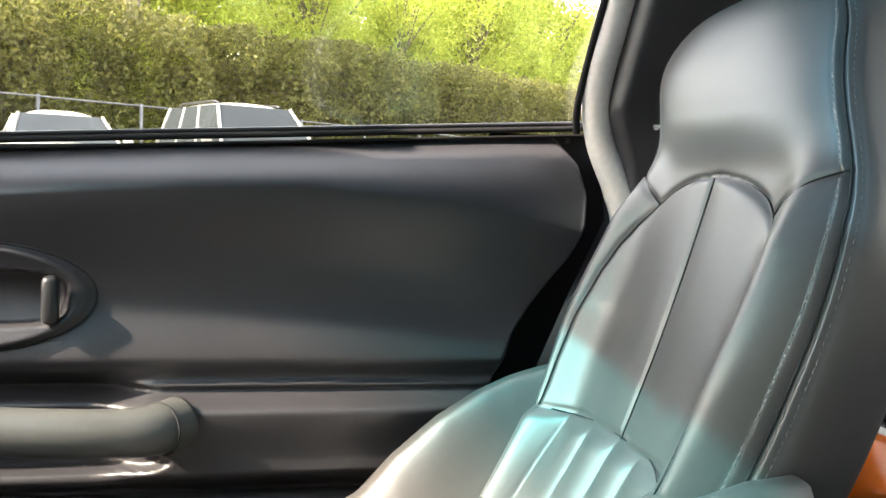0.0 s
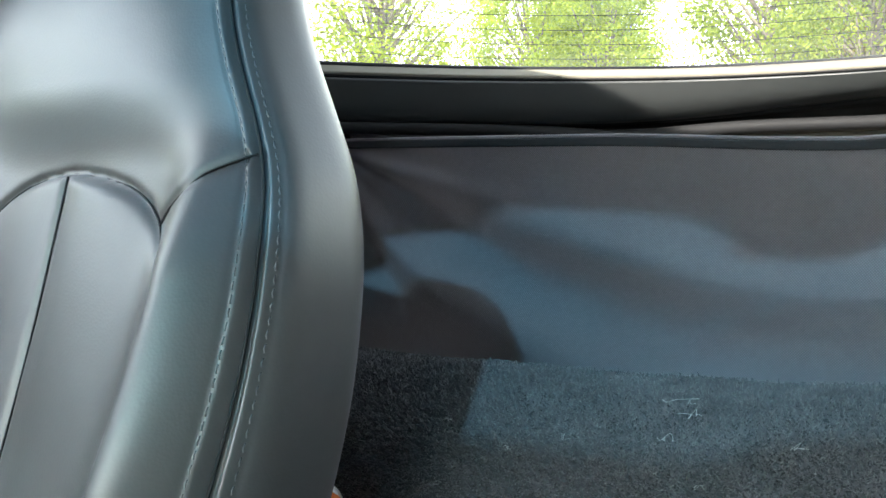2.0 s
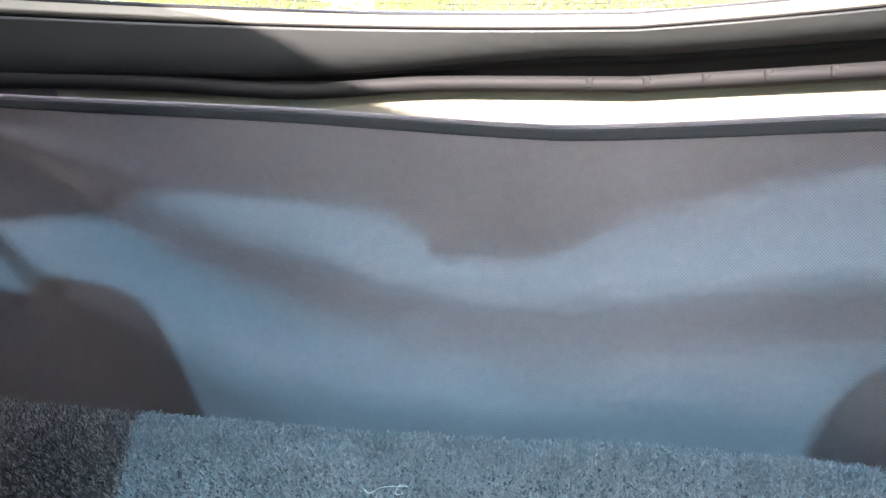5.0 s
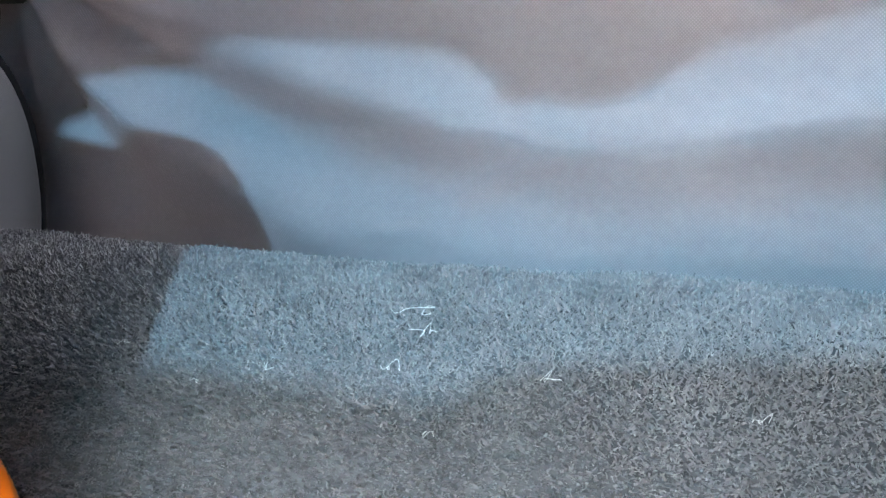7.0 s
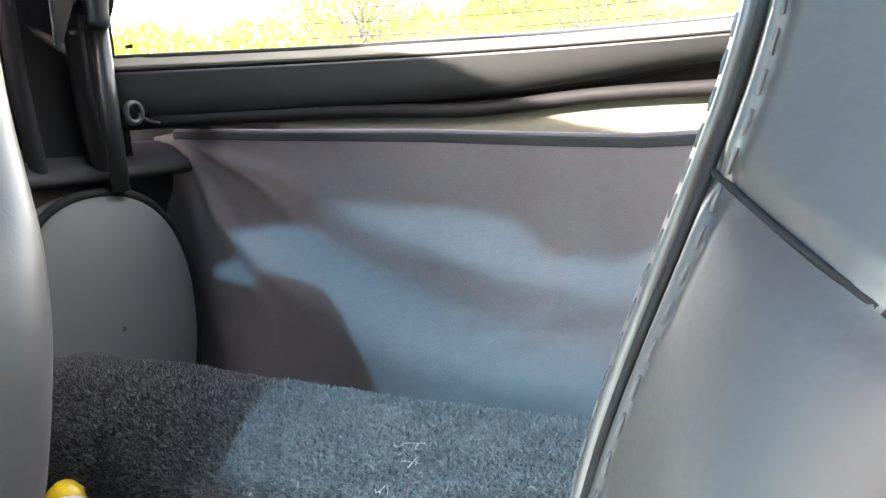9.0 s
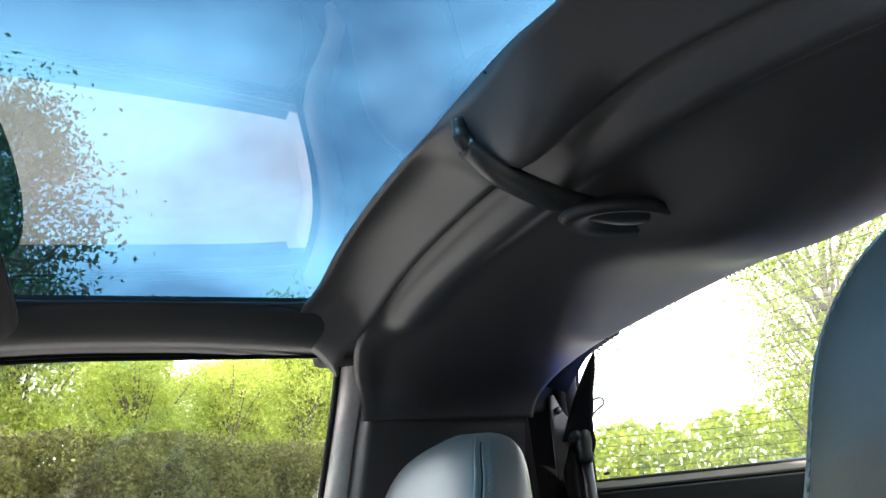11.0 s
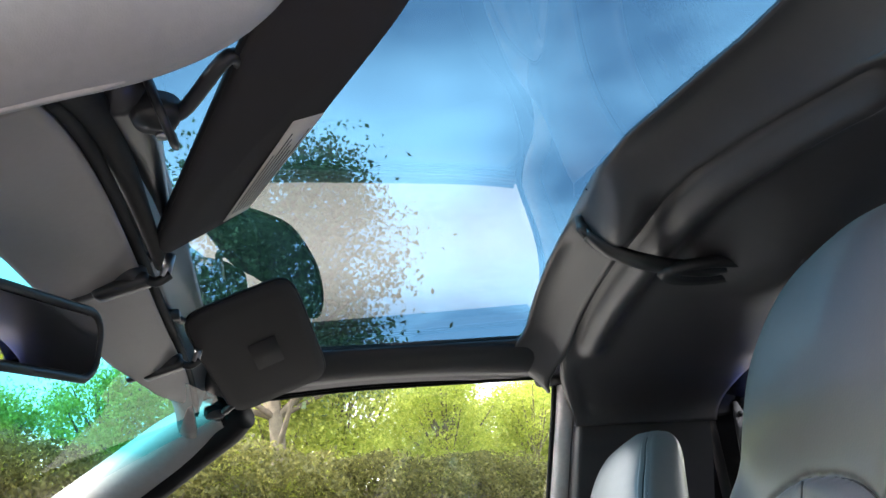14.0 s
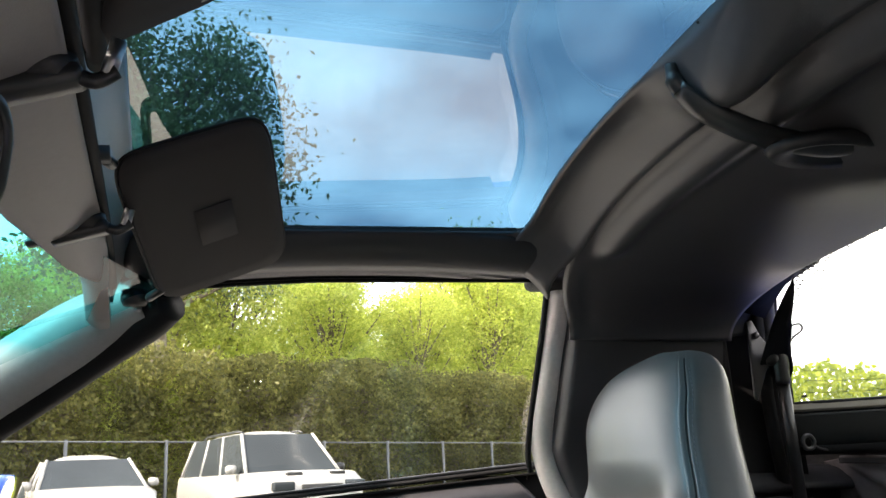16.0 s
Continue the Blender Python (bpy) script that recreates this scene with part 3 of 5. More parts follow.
SCREEN_PILLAR = material("windscreen_pillar_trim", (0.40, 0.39, 0.38), 0.5, 0.10, 0.15, 900, 0.4, voronoi=True)


def a_pillar():
    pts = smooth_line([(0.572, 0.595, 1.070), (0.607, 0.665, 1.043), (0.645, 0.80, 0.965), (0.690, 1.00, 0.845), (0.73, 1.20, 0.72)], 40)
    V, F = tube(pts, [0.034 + 0.016 * step(i, 0, 14) for i in range(41)], 24)
    return V, F


tagged(part("a_pillar", a_pillar(), SCREEN_PILLAR), "grey moulded windscreen pillar trim", "car pillar", kind="structure")
strip = smooth_line([(0.560, 0.560, 1.062), (0.612, 0.628, 1.032), (0.665, 0.778, 0.940), (0.712, 0.982, 0.815), (0.755, 1.19, 0.685)], 40)
tagged(part("pillar_weatherstrip", tube(strip, [0.026 + 0.010 * step(i, 0, 8) for i in range(41)], 18), RUBBER), "thick black rubber weatherstrip along the windscreen pillar", "door seal", kind="structure")
drv = smooth_line([(-0.615, 0.375, 1.165), (-0.625, 0.405, 1.118), (-0.635, 0.455, 1.082), (-0.64, 0.52, 1.062), (-0.65, 0.62, 1.03), (-0.675, 0.78, 0.955), (-0.71, 1.0, 0.83), (-0.74, 1.2, 0.70)], 50)
tagged(part("a_pillar", tube(drv, [0.040 + 0.012 * step(i, 0, 12) for i in range(51)], 24), SCREEN_PILLAR), "grey moulded windscreen pillar trim by the open door", "car pillar", kind="structure")
tagged(part("pillar_seal", tube([p + Vector((0.012, 0.004, -0.050)) for p in drv[2:]], 0.0045, 8), PILLAR_CLOTH), "pale rubber edge along the windscreen pillar", "door seal", kind="structure")
both("pillar_shell", lambda: tube(smooth_line([(0.665, 0.60, 1.10), (0.715, 0.80, 1.00), (0.765, 1.00, 0.88), (0.81, 1.22, 0.74)], 20), 0.025, 12), BLUE_PAINT, "blue painted windscreen pillar outside", "car body")


def header_y(x):
    return 0.584 + 0.10 * x


def header_low(x):
    return ramp_at([(-0.6, 0.640), (-0.3, 0.650), (0.0, 0.664), (0.1, 0.667), (0.28, 0.652), (0.4, 0.634), (0.6, 0.60)], x)


def header(u, v):
    x = -0.60 + 1.145 * u
    k = (x / 0.6) ** 2
    y = header_y(x) + (max(header_y(x) + 0.028, header_low(x)) - header_y(x)) * v
    z = roof_z(x) - 0.112 + 0.030 * k - 0.034 * v ** 1.4 - 0.010 * math.sin(math.pi * v) + 0.045 * step(x, 0.28, 0.49) * v
    return (x, y, z)


tagged(part("windscreen_header", sheet(60, 18, header), HEADER_TRIM, solid=0.012), "grey moulded trim over the top of the windscreen", "windscreen header", kind="structure")
tagged(part("header_seal", tube([(x, header_y(x) - 0.005, roof_z(x) - 0.108 + 0.03 * (x / 0.6) ** 2) for x in [-0.58 + 1.04 * i / 40 for i in range(41)]], 0.006, 10), RUBBER), "black rubber seal along the header", "roof seal", kind="structure")
tagged(part("header_shell", sheet(40, 8, lambda u, v: (-0.56 + 1.06 * u, header_y(-0.56 + 1.06 * u) - 0.016 + 0.071 * v, roof_z((-0.56 + 1.06 * u)) + 0.012 - 0.05 * v ** 1.6 + 0.03 * (2 * u - 1) ** 2 * v)), BLUE_PAINT, solid=0.01), "blue painted header outside", "car body", kind="structure")

GASKET = [-0.60 + 0.50 * i / 30 for i in range(31)]
tagged(part("header_gasket", tube([(x, header_y(x) - 0.016, roof_z(x) - 0.090 + 0.022 * (x / 0.6) ** 2) for x in GASKET], [0.014 - 0.006 * step(i, 2, 28) for i in range(31)], 14), RUBBER), "thick black rubber gasket at the driver's end of the header", "roof seal", kind="structure")

# roof panel
panel = thing("roof_panel", (0, 0.3, 1.13), "removable transparent blue acrylic roof panel in a black frame", "roof panel", kind="structure")


def pane_edge_y(x):
    return ramp_at([(-0.62, -0.062), (-0.49, -0.041), (-0.39, -0.022), (-0.27, 0.014), (-0.20, 0.036), (-0.12, 0.049), (0.1, 0.053), (0.49, 0.056), (0.62, 0.03)], x)


def roof_pane(u, v):
    x = -0.630 + 1.160 * u
    y0 = header_y(x) + 0.01
    return (x, y0 - (y0 - min(0.03, pane_edge_y(x) - 0.012)) * v, (roof_z(x) if x > 0 else 1.200 - 0.012 * x * x - 0.10 * x ** 4) + 0.004 - 0.008 * (2 * v - 1) ** 4)


part("acrylic_pane", sheet(40, 30, roof_pane), BLUE_GLASS, panel, "clear blue acrylic pane")


def frame_front(u, v):
    x = -0.53 + 1.06 * u
    k = (x / 0.5) ** 2
    return (x, header_y(x) - 0.026 * v, roof_z(x) - 0.095 + 0.025 * k + (0.09 - 0.02 * k) * v ** 0.7)


part("frame_front", sheet(50, 10, frame_front), HALO_TRIM, panel, solid=0.006)
part("frame_side", sheet(40, 10, lambda u, v: (0.485 + 0.055 * v - 0.02 * (1 - step(u, 0, 0.12)) * (1 - v), 0.02 + 0.60 * u, 1.150 - 0.040 * v ** 0.8)), TRIM, panel, solid=0.006)
part("frame_side", sheet(40, 10, lambda u, v: (-0.528 - 0.105 * v, -0.06 + 0.62 * u, 1.186 - 0.036 * v ** 0.8)), TRIM, panel, solid=0.006)


def frame_rear(u, v):
    x = -0.64 + 1.18 * u
    y = pane_edge_y(x) + 0.035 * bump(x, 0.53, 0.05) - 0.07 * v
    top = roof_z(x) if x > 0 else (1.200 - 0.012 * x * x - 0.10 * x ** 4) * (1 - v) + roof_z(max(x, -0.52)) * v
    z = top - 0.002 - 0.045 * v + 0.015 * math.sin(v * math.pi) - 0.01 * step(abs(x), 0.45, 0.54) - 0.055 * bump(x, -0.045, 0.10) * math.sin(v * math.pi)
    return (x, y, z)


part("frame_rear", sheet(80, 12, frame_rear), HALO_TRIM, panel, "thick black rear frame of the panel", solid=0.006)
part("frame_seam", tube([(-0.066, pane_edge_y(0.066) + 0.001 - 0.07 * i / 8, roof_z(0.066) - 0.006 - 0.045 * i / 8 + 0.014 * math.sin(i / 8 * math.pi)) for i in range(9)], 0.0012, 6), SEAM, panel)


# roof bar behind the seats
def halo(u, v):
    """The bar arches over from side to side; its ends roll down into the side trim."""
    q = 2 * u - 1
    sg = 1 if q >= 0 else -1
    k = abs(q) / 0.72
    x = min(k, 1.0) * 0.47 * sg

    def crown(x):
        y0 = pane_edge_y(x) - 0.062
        z0 = roof_z(x) - 0.040
        y1, z1 = -0.362, 1.106 - 0.07 * x * x
        y, z = y0 + (y1 - y0) * v, z0 + (z1 - z0) * v
        z -= 0.018 * math.sin(math.pi * v) ** 0.8 + (0.018 * bump(v, 0.12, 0.05) - 0.020 * bump(v, 0.045, 0.030)) * (1 - step(abs(x), 0.40, 0.47))
        z -= 0.045 * bump(x, -0.05, 0.17) * math.sin(math.pi * v) ** 0.7 * step(v, 0.15, 0.5)
        return y, z
    y, z = crown(x)
    if k > 1:
        t = (abs(q) - 0.72) / 0.28
        y_, z_ = crown(0.455 * sg)
        slope = (z - z_) / 0.015
        ex, ez = 0.613 - 0.018 * v, 1.010 - 0.008 * v
        cx = 0.597 - 0.018 * v
        cz = z + slope * 0.5 * (cx - 0.47) - 0.012
        x = sg * (0.47 * (1 - t) ** 2 + 2 * cx * t * (1 - t) + ex * t * t)
        z = z * (1 - t) ** 2 + 2 * cz * t * (1 - t) + ez * t * t
        ye = -0.045 + (-0.312 + 0.045) * v
        y = y + (ye - y) * step(t, 0.0, 1.0)
    return (x, y, z)


bar = tagged(part("roof_bar", sheet(140, 40, halo), HALO_TRIM, solid=0.008), "black moulded roof bar behind the seats", "roof bar", kind="structure")
tagged(part("roof_bar_shell", sheet(40, 10, lambda u, v: (-0.58 + 1.16 * u, min(-0.04, pane_edge_y(-0.58 + 1.16 * u) - 0.062) * (1 - v) - 0.37 * v, roof_z(-0.58 + 1.16 * u) + 0.006 - 0.045 * v ** 2)), BLUE_PAINT, solid=0.01), "blue painted roof behind the panel, outside", "car body", kind="structure")
tagged(part("roof_bar_liner", sheet(40, 10, lambda u, v: (-0.590 + 1.18 * u, (min(-0.04, pane_edge_y(-0.58 + 1.16 * u) - 0.062) - 0.02) * (1 - v) - 0.376 * v, roof_z(-0.58 + 1.16 * u) - 0.008 - 0.047 * v ** 2)), RUBBER, solid=0.004), "dark lining under the roof's rear edge", "car body", kind="structure")

latch = thing("rear_latch", (0.0, -0.04, 1.15), "black plastic roof latch handle under the roof bar", "roof latch")


def lever(pts, w, h):
    P = smooth_line(pts, 24)
    V, F = tube(P, 1.0, 12)
    out = []
    for i, p in enumerate(P):
        for k in range(12):
            a = 2 * math.pi * k / 12
            out.append(p + Vector((w * math.cos(a), 0, h * math.sin(a))) * (0.35 + 0.65 * math.sin(math.pi * min(1, 0.12 + 0.80 * i / 24)) ** 0.5))
    return out, F


part("lever", lever([(0.002, 0.044, 1.160), (0.0, 0.016, 1.136), (0.0, -0.04, 1.114), (0.0, -0.10, 1.104), (0.0, -0.135, 1.104)], 0.018, 0.010), PLASTIC, latch)
part("latch_cup", lathe([(0.034, 0.0), (0.040, -0.006), (0.036, -0.012), (0.026, -0.010), (0.018, -0.006), (0.001, -0.005)], 28, pose(0, -0.108, 1.109) @ Matrix.Diagonal((1.0, 1.65, 1.3, 1))), TRIM, latch, "dished oval latch cup")
part("latch_hook", tube(smooth_line([(0.002, 0.040, 1.160), (0.001, 0.047, 1.170), (0.000, 0.048, 1.184)], 10), [0.009] * 6 + [0.007] * 5, 10), PLASTIC, latch)

for s, x0 in ((-1, -0.155), (1, 0.205)):
    fl = thing("front_latch", (x0, 0.59, 1.09), "black plastic roof latch handle on the header", "roof latch", "header latches")
    zc, dy = roof_z(x0) - 0.112, header_y(x0) - 0.59
    tilt = Matrix.Rotation(radians(-16), 3, "X")
    part("lever", box((x0, 0.606 + dy, zc - 0.020), (0.027, 0.060, 0.015), tilt), PLASTIC, fl, "rounded black lever", bevel=0.0055)
    part("lever_tip", box((x0 - 0.002, 0.643 + dy, zc - 0.029), (0.015, 0.030, 0.009), tilt), PLASTIC, fl, bevel=0.004)
    part("latch_pin", tube([(x0 - 0.004, 0.556 + dy, zc + 0.012), (x0 - 0.004, 0.562 + dy, zc - 0.014)], 0.0055, 12), METAL, fl, "bright steel latch pin")
    part("latch_hook", tube(smooth_line([(x0 - 0.004, 0.584 + dy, zc - 0.012), (x0 - 0.004, 0.570 + dy, zc - 0.018), (x0 - 0.004, 0.556 + dy, zc - 0.010)], 10), 0.0055, 10), PLASTIC, fl)
    part("latch_base", lathe([(0.018, 0.006), (0.020, -0.002), (0.016, -0.012), (0.001, -0.014)], 24, pose(x0, 0.600 + dy, zc - 0.006)), TRIM, fl)

# windscreen
tagged(part("windscreen", sheet(40, 24, lambda u, v: ((-0.60 - 0.12 * v) + (1.165 + 0.235 * v) * u, header_low(-0.58 + 1.16 * u) - 0.006 + 0.72 * v - 0.05 * (2 * u - 1) ** 2, (roof_z(-0.58 + 1.16 * u) if u < 0.5 else 1.20 - 0.05 * (-0.58 + 1.16 * u) ** 2) - 0.128 - 0.30 * v ** 1.05 + 0.02 * (2 * u - 1) ** 2)), SHADE_GLASS), "raked windscreen with a teal shade band along its top", "windscreen", kind="structure")
tagged(part("dashboard", sheet(40, 14, lambda u, v: (-0.72 + 1.44 * u, 0.86 + 0.62 * v - 0.08 * (2 * u - 1) ** 2, 0.68 + 0.06 * v - 0.32 * (1 - v) ** 3)), TRIM, solid=0.02), "black moulded dashboard under the windscreen", "dashboard", kind="structure")
def bonnet_z(y):
    return ramp_at([(1.0, 0.80), (1.5, 0.76), (2.0, 0.70), (2.5, 0.56), (2.72, 0.42), (2.76, 0.30)], y)


tagged(part("cowl", sheet(30, 16, lambda u, v: (-0.85 + 1.7 * u, 1.50 + 1.25 * v, bonnet_z(1.50 + 1.25 * v) + 0.02 - 0.06 * (2 * u - 1) ** 4)), BLUE_PAINT, solid=0.01), "blue painted bonnet", "car bonnet", kind="structure")
tagged(part("outer_side", prism([(0.84, -1.35, 0.22), (0.84, 1.5, 0.22), (0.84, 1.5, 0.66), (0.84, 0.0, 0.745), (0.84, -0.2, 0.77), (0.84, -0.5, 0.82), (0.84, -1.35, 0.80)], (0.03, 0, 0)), BLUE_PAINT), "blue painted flank of the car outside the door", "car body", kind="structure")
tagged(part("outer_quarter", prism([(-0.84, -1.35, 0.22), (-0.84, -0.02, 0.22), (-0.84, -0.02, 0.80), (-0.84, -0.5, 0.84), (-0.84, -1.35, 0.80)], (-0.03, 0, 0)), BLUE_PAINT), "blue painted rear quarter of the car", "car body", kind="structure")

for s in (1, -1):
    wing_rows = [(1.06, 0.80), (1.3, 0.785), (1.6, 0.78), (2.0, 0.73), (2.4, 0.61), (2.72, 0.42)]
    tagged(part("front_wing", sheet(24, 10, lambda u, v: (s * (0.86 - 0.10 * max(0, u - 0.5) ** 2 * 4 * 0.4 - 0.16 * v ** 3), 1.06 + 1.66 * u, 0.24 + (ramp_at(wing_rows, 1.06 + 1.66 * u) - 0.24) * min(1, v * 1.12))), BLUE_PAINT, solid=0.01), "blue painted front wing of the car", "car body", kind="structure")
tagged(part("nose", sheet(24, 10, lambda u, v: ((-0.84 + 1.68 * u) * 0.96, 2.74 + 0.06 * math.sin(math.pi * v) - 0.22 * (2 * u - 1) ** 4, 0.24 + 0.20 * v)), BLUE_PAINT, solid=0.01), "blue painted nose of the car", "car body", kind="structure")
tagged(part("tail", sheet(24, 12, lambda u, v: (-0.85 + 1.70 * u, -1.36 - 0.06 * math.sin(math.pi * v) + 0.06 * (2 * u - 1) ** 4, 0.24 + 0.60 * v)), BLUE_PAINT, solid=0.01), "blue painted tail of the car", "car body", kind="structure")


def deck(u, v):
    x = -0.85 + 1.70 * u
    y0, z0 = rim_line(x)
    return (x, (y0 - 0.03) * (1 - v) - 1.36 * v, (z0 + 0.004) * (1 - v) + 0.835 * v - 0.03 * (2 * u - 1) ** 8)


def rim_line(x):
    k = min(1, abs(x) / 0.633)
    return -0.86 + 0.414 * k ** 2.4, 0.897 - 0.02 * max(0, abs(x) - 0.633) / 0.2


tagged(part("rear_deck", sheet(40, 10, deck), BLUE_PAINT, solid=0.008), "blue painted rear deck behind the window", "car body", kind="structure")

# ---- seats ----
HW = [(0.40, 0.182), (0.46, 0.190), (0.50, 0.206), (0.55, 0.217), (0.60, 0.223), (0.64, 0.225), (0.70, 0.220), (0.74, 0.209), (0.77, 0.196), (0.80, 0.184), (0.84, 0.171), (0.88, 0.160), (0.905, 0.148), (0.925, 0.131), (0.94, 0.111), (0.950, 0.086), (0.957, 0.052), (0.960, 0.012)]
FRONT = [(0.40, 0.120), (0.50, 0.064), (0.58, 0.036), (0.66, 0.010), (0.73, -0.010), (0.76, -0.018), (0.80, -0.026), (0.86, -0.042), (0.90, -0.060), (0.932, -0.078), (0.950, -0.100), (0.960, -0.118)]
REAR = [(0.40, -0.045), (0.50, -0.068), (0.60, -0.092), (0.70, -0.112), (0.80, -0.128), (0.88, -0.142), (0.925, -0.149), (0.950, -0.142), (0.960, -0.124)]


def soften(table, w=0.022):
    """The same table, its corners rounded off."""
    z0, z1 = table[0][0], table[-1][0]
    out = []
    for i in range(141):
        z = z0 + (z1 - z0) * i / 140
        k = w * min(1, (z1 - z) / 0.05, (z - z0) / 0.03)
        out.append((z, sum(ramp_at(table, z + k * j / 4) for j in range(-4, 5)) / 9))
    return out


HW, FRONT, REAR = soften([(z, w * 0.93) for z, w in HW]), soften(FRONT), soften(REAR)


def oval_half(z):
    return ramp_at([(0.40, 0.136), (0.50, 0.142), (0.55, 0.147), (0.60, 0.148), (0.65, 0.143), (0.68, 0.136), (0.705, 0.124), (0.725, 0.108), (0.740, 0.088), (0.750, 0.064), (0.756, 0.036), (0.759, 0.0)], z)


def front_y(x, z):
    """The front face of the backrest at a place of its own plane."""
    hw = ramp_at(HW, z)
    u = min(1.0, abs(x) / hw)
    y = ramp_at(FRONT, z)
    k = 1 - step(z, 0.70, 0.80)
    y += 0.052 * k * bump(u, 0.78, 0.16) * (1 - 0.35 * step(z, 0.58, 0.74))
    y += 0.012 * step(z, 0.76, 0.82) * (1 - u * u)
    oh = oval_half(z)
    if z < 0.759 and abs(x) < oh:
        e = (oh - abs(x)) / max(oh, 0.02)
        y += 0.010 * (1 - (1 - e) ** 3) * (1 - bump(abs(x), 0, 0.02) * 0.35)
    if z < 0.50 and abs(x) < 0.15:
        y += 0.011 * abs(math.sin(math.pi * x / 0.053)) ** 0.55 * step(z, 0.503, 0.485)
    return y


def seam_lines():
    """The sewn lines on the front, as (x, z) lines."""
    L = []
    for s in (1, -1):
        L.append([(s * oval_half(z), z) for z in [0.50 + 0.259 * i / 50 for i in range(51)]])
        L.append([(s * x, z) for x, z in ((0.106, 0.727), (0.124, 0.740), (0.148, 0.756), (0.171, 0.767))])
    L.append([(0, 0.757), (0.001, 0.66), (0, 0.58), (0, 0.502)])
    L.append([(-0.15, 0.497), (-0.07, 0.502), (0, 0.5035), (0.07, 0.502), (0.15, 0.497)])
    return L


SEAMS = seam_lines()
SEG_A = np.array([p for L in SEAMS for p in L[:-1]])
SEG_B = np.array([p for L in SEAMS for p in L[1:]])


def seam_distance(x, z):
    d = SEG_B - SEG_A
    t = np.clip(((x - SEG_A[:, 0]) * d[:, 0] + (z - SEG_A[:, 1]) * d[:, 1]) / np.maximum((d ** 2).sum(1), 1e-9), 0, 1)
    return float(np.min(np.hypot(SEG_A[:, 0] + t * d[:, 0] - x, SEG_A[:, 1] + t * d[:, 1] - z)))


def edge_u(z):
    return 0.94 - 0.04 * step(z, 0.885, 0.945)


FULL = 1


def lean(x, z):
    """The headrest is fuller on the side away from the console."""
    return x + FULL * (0.034 * step(z, 0.74, 0.90) + 0.064 * step(z, 0.78, 0.92) * step(FULL * x / ramp_at(HW, z), -0.3, 1.0))


def backrest():
    NF, NR, NV = 260, 90, 260
    NU = NF + NR
    V, F = [], []
    for j in range(NV + 1):
        s = j / NV
        z = 0.40 + 0.560 * (1 - (1 - s) ** 1.5)
        hw, yr = ramp_at(HW, z), ramp_at(REAR, z)
        ym = 0.55 * ramp_at(FRONT, z) + 0.45 * yr
        for i in range(NU):
            front = i < NF
            a = math.pi * i / NF if front else math.pi * (1 + (i - NF) / NR)
            q = math.cos(a)
            x = hw * q
            sn = math.sqrt(max(0.0, 1 - q ** 4))
            if front:
                yf = front_y(x, z)
                y = ym + (yf - ym) * sn ** 0.5
                d = seam_distance(x, z)
                y -= 0.0035 * math.exp(-(d / 0.0035) ** 2) * step(sn, 0.1, 0.4)
                e = abs(abs(x) / hw - edge_u(z)) * hw
                y -= (0.0045 * math.exp(-(e / 0.0026) ** 2) - 0.0014 * math.exp(-((e - 0.0042) / 0.0022) ** 2) + 0.0012 * math.exp(-((e - 0.0070) / 0.0016) ** 2)) * step(sn, 0.1, 0.35)
                y += 0.0006 * noise.noise((x * 18, z * 18, 2))
            else:
                y = ym + (yr - ym) * sn ** 0.5
            V.append((lean(x, z), y, z))
    for j in range(NV):
        for i in range(NU):
            a, b = j * NU + i, j * NU + (i + 1) % NU
            F.append((a, b, b + NU, a + NU))
    F.append(tuple(range(NU)))
    F.append(tuple(range(NV * NU, NV * NU + NU)))
    return V, F


def surf(x, z, out=0.0):
    hw = ramp_at(HW, z)
    yr, yf = ramp_at(REAR, z), front_y(x, z)
    ym = 0.55 * ramp_at(FRONT, z) + 0.45 * yr
    c = min(1, abs(x) / hw) ** 2
    return Vector((lean(x, z), ym + (yf - ym) * math.sqrt(max(0, 1 - c * c)) ** 0.5 + out, z))


def stitches(line, length=0.0048, gap=0.0026, r=0.0005):
    geos = []
    run = 0.0
    pts = [line[0]]
    for a, b in zip(line, line[1:]):
        d = (b - a).length
        while run + d > length + gap:
            k = (length + gap - run) / d
            p = a.lerp(b, k)
            geos.append(p)
            a, d, run = p, (b - p).length, 0.0
        run += d
    out = []
    for p, q in zip(geos, geos[1:]):
        e = p.lerp(q, length / (length + gap))
        m = p.lerp(e, 0.5) + Vector((0, 0.0003, 0))
        out.append(tube([p - Vector((0, 0.0004, 0)), m, e - Vector((0, 0.0004, 0))], r, 5))
    return join(*out)


CUSHION_MID = [(0.0, 0.47), (0.06, 0.455), (0.10, 0.415), (0.15, 0.362), (0.20, 0.325), (0.26, 0.300), (0.34, 0.292), (0.5, 0.305)]
CUSHION_SIDE = [(0.0, 0.535), (0.06, 0.530), (0.115, 0.515), (0.15, 0.499), (0.20, 0.468), (0.25, 0.425), (0.29, 0.380), (0.34, 0.350), (0.5, 0.345)]


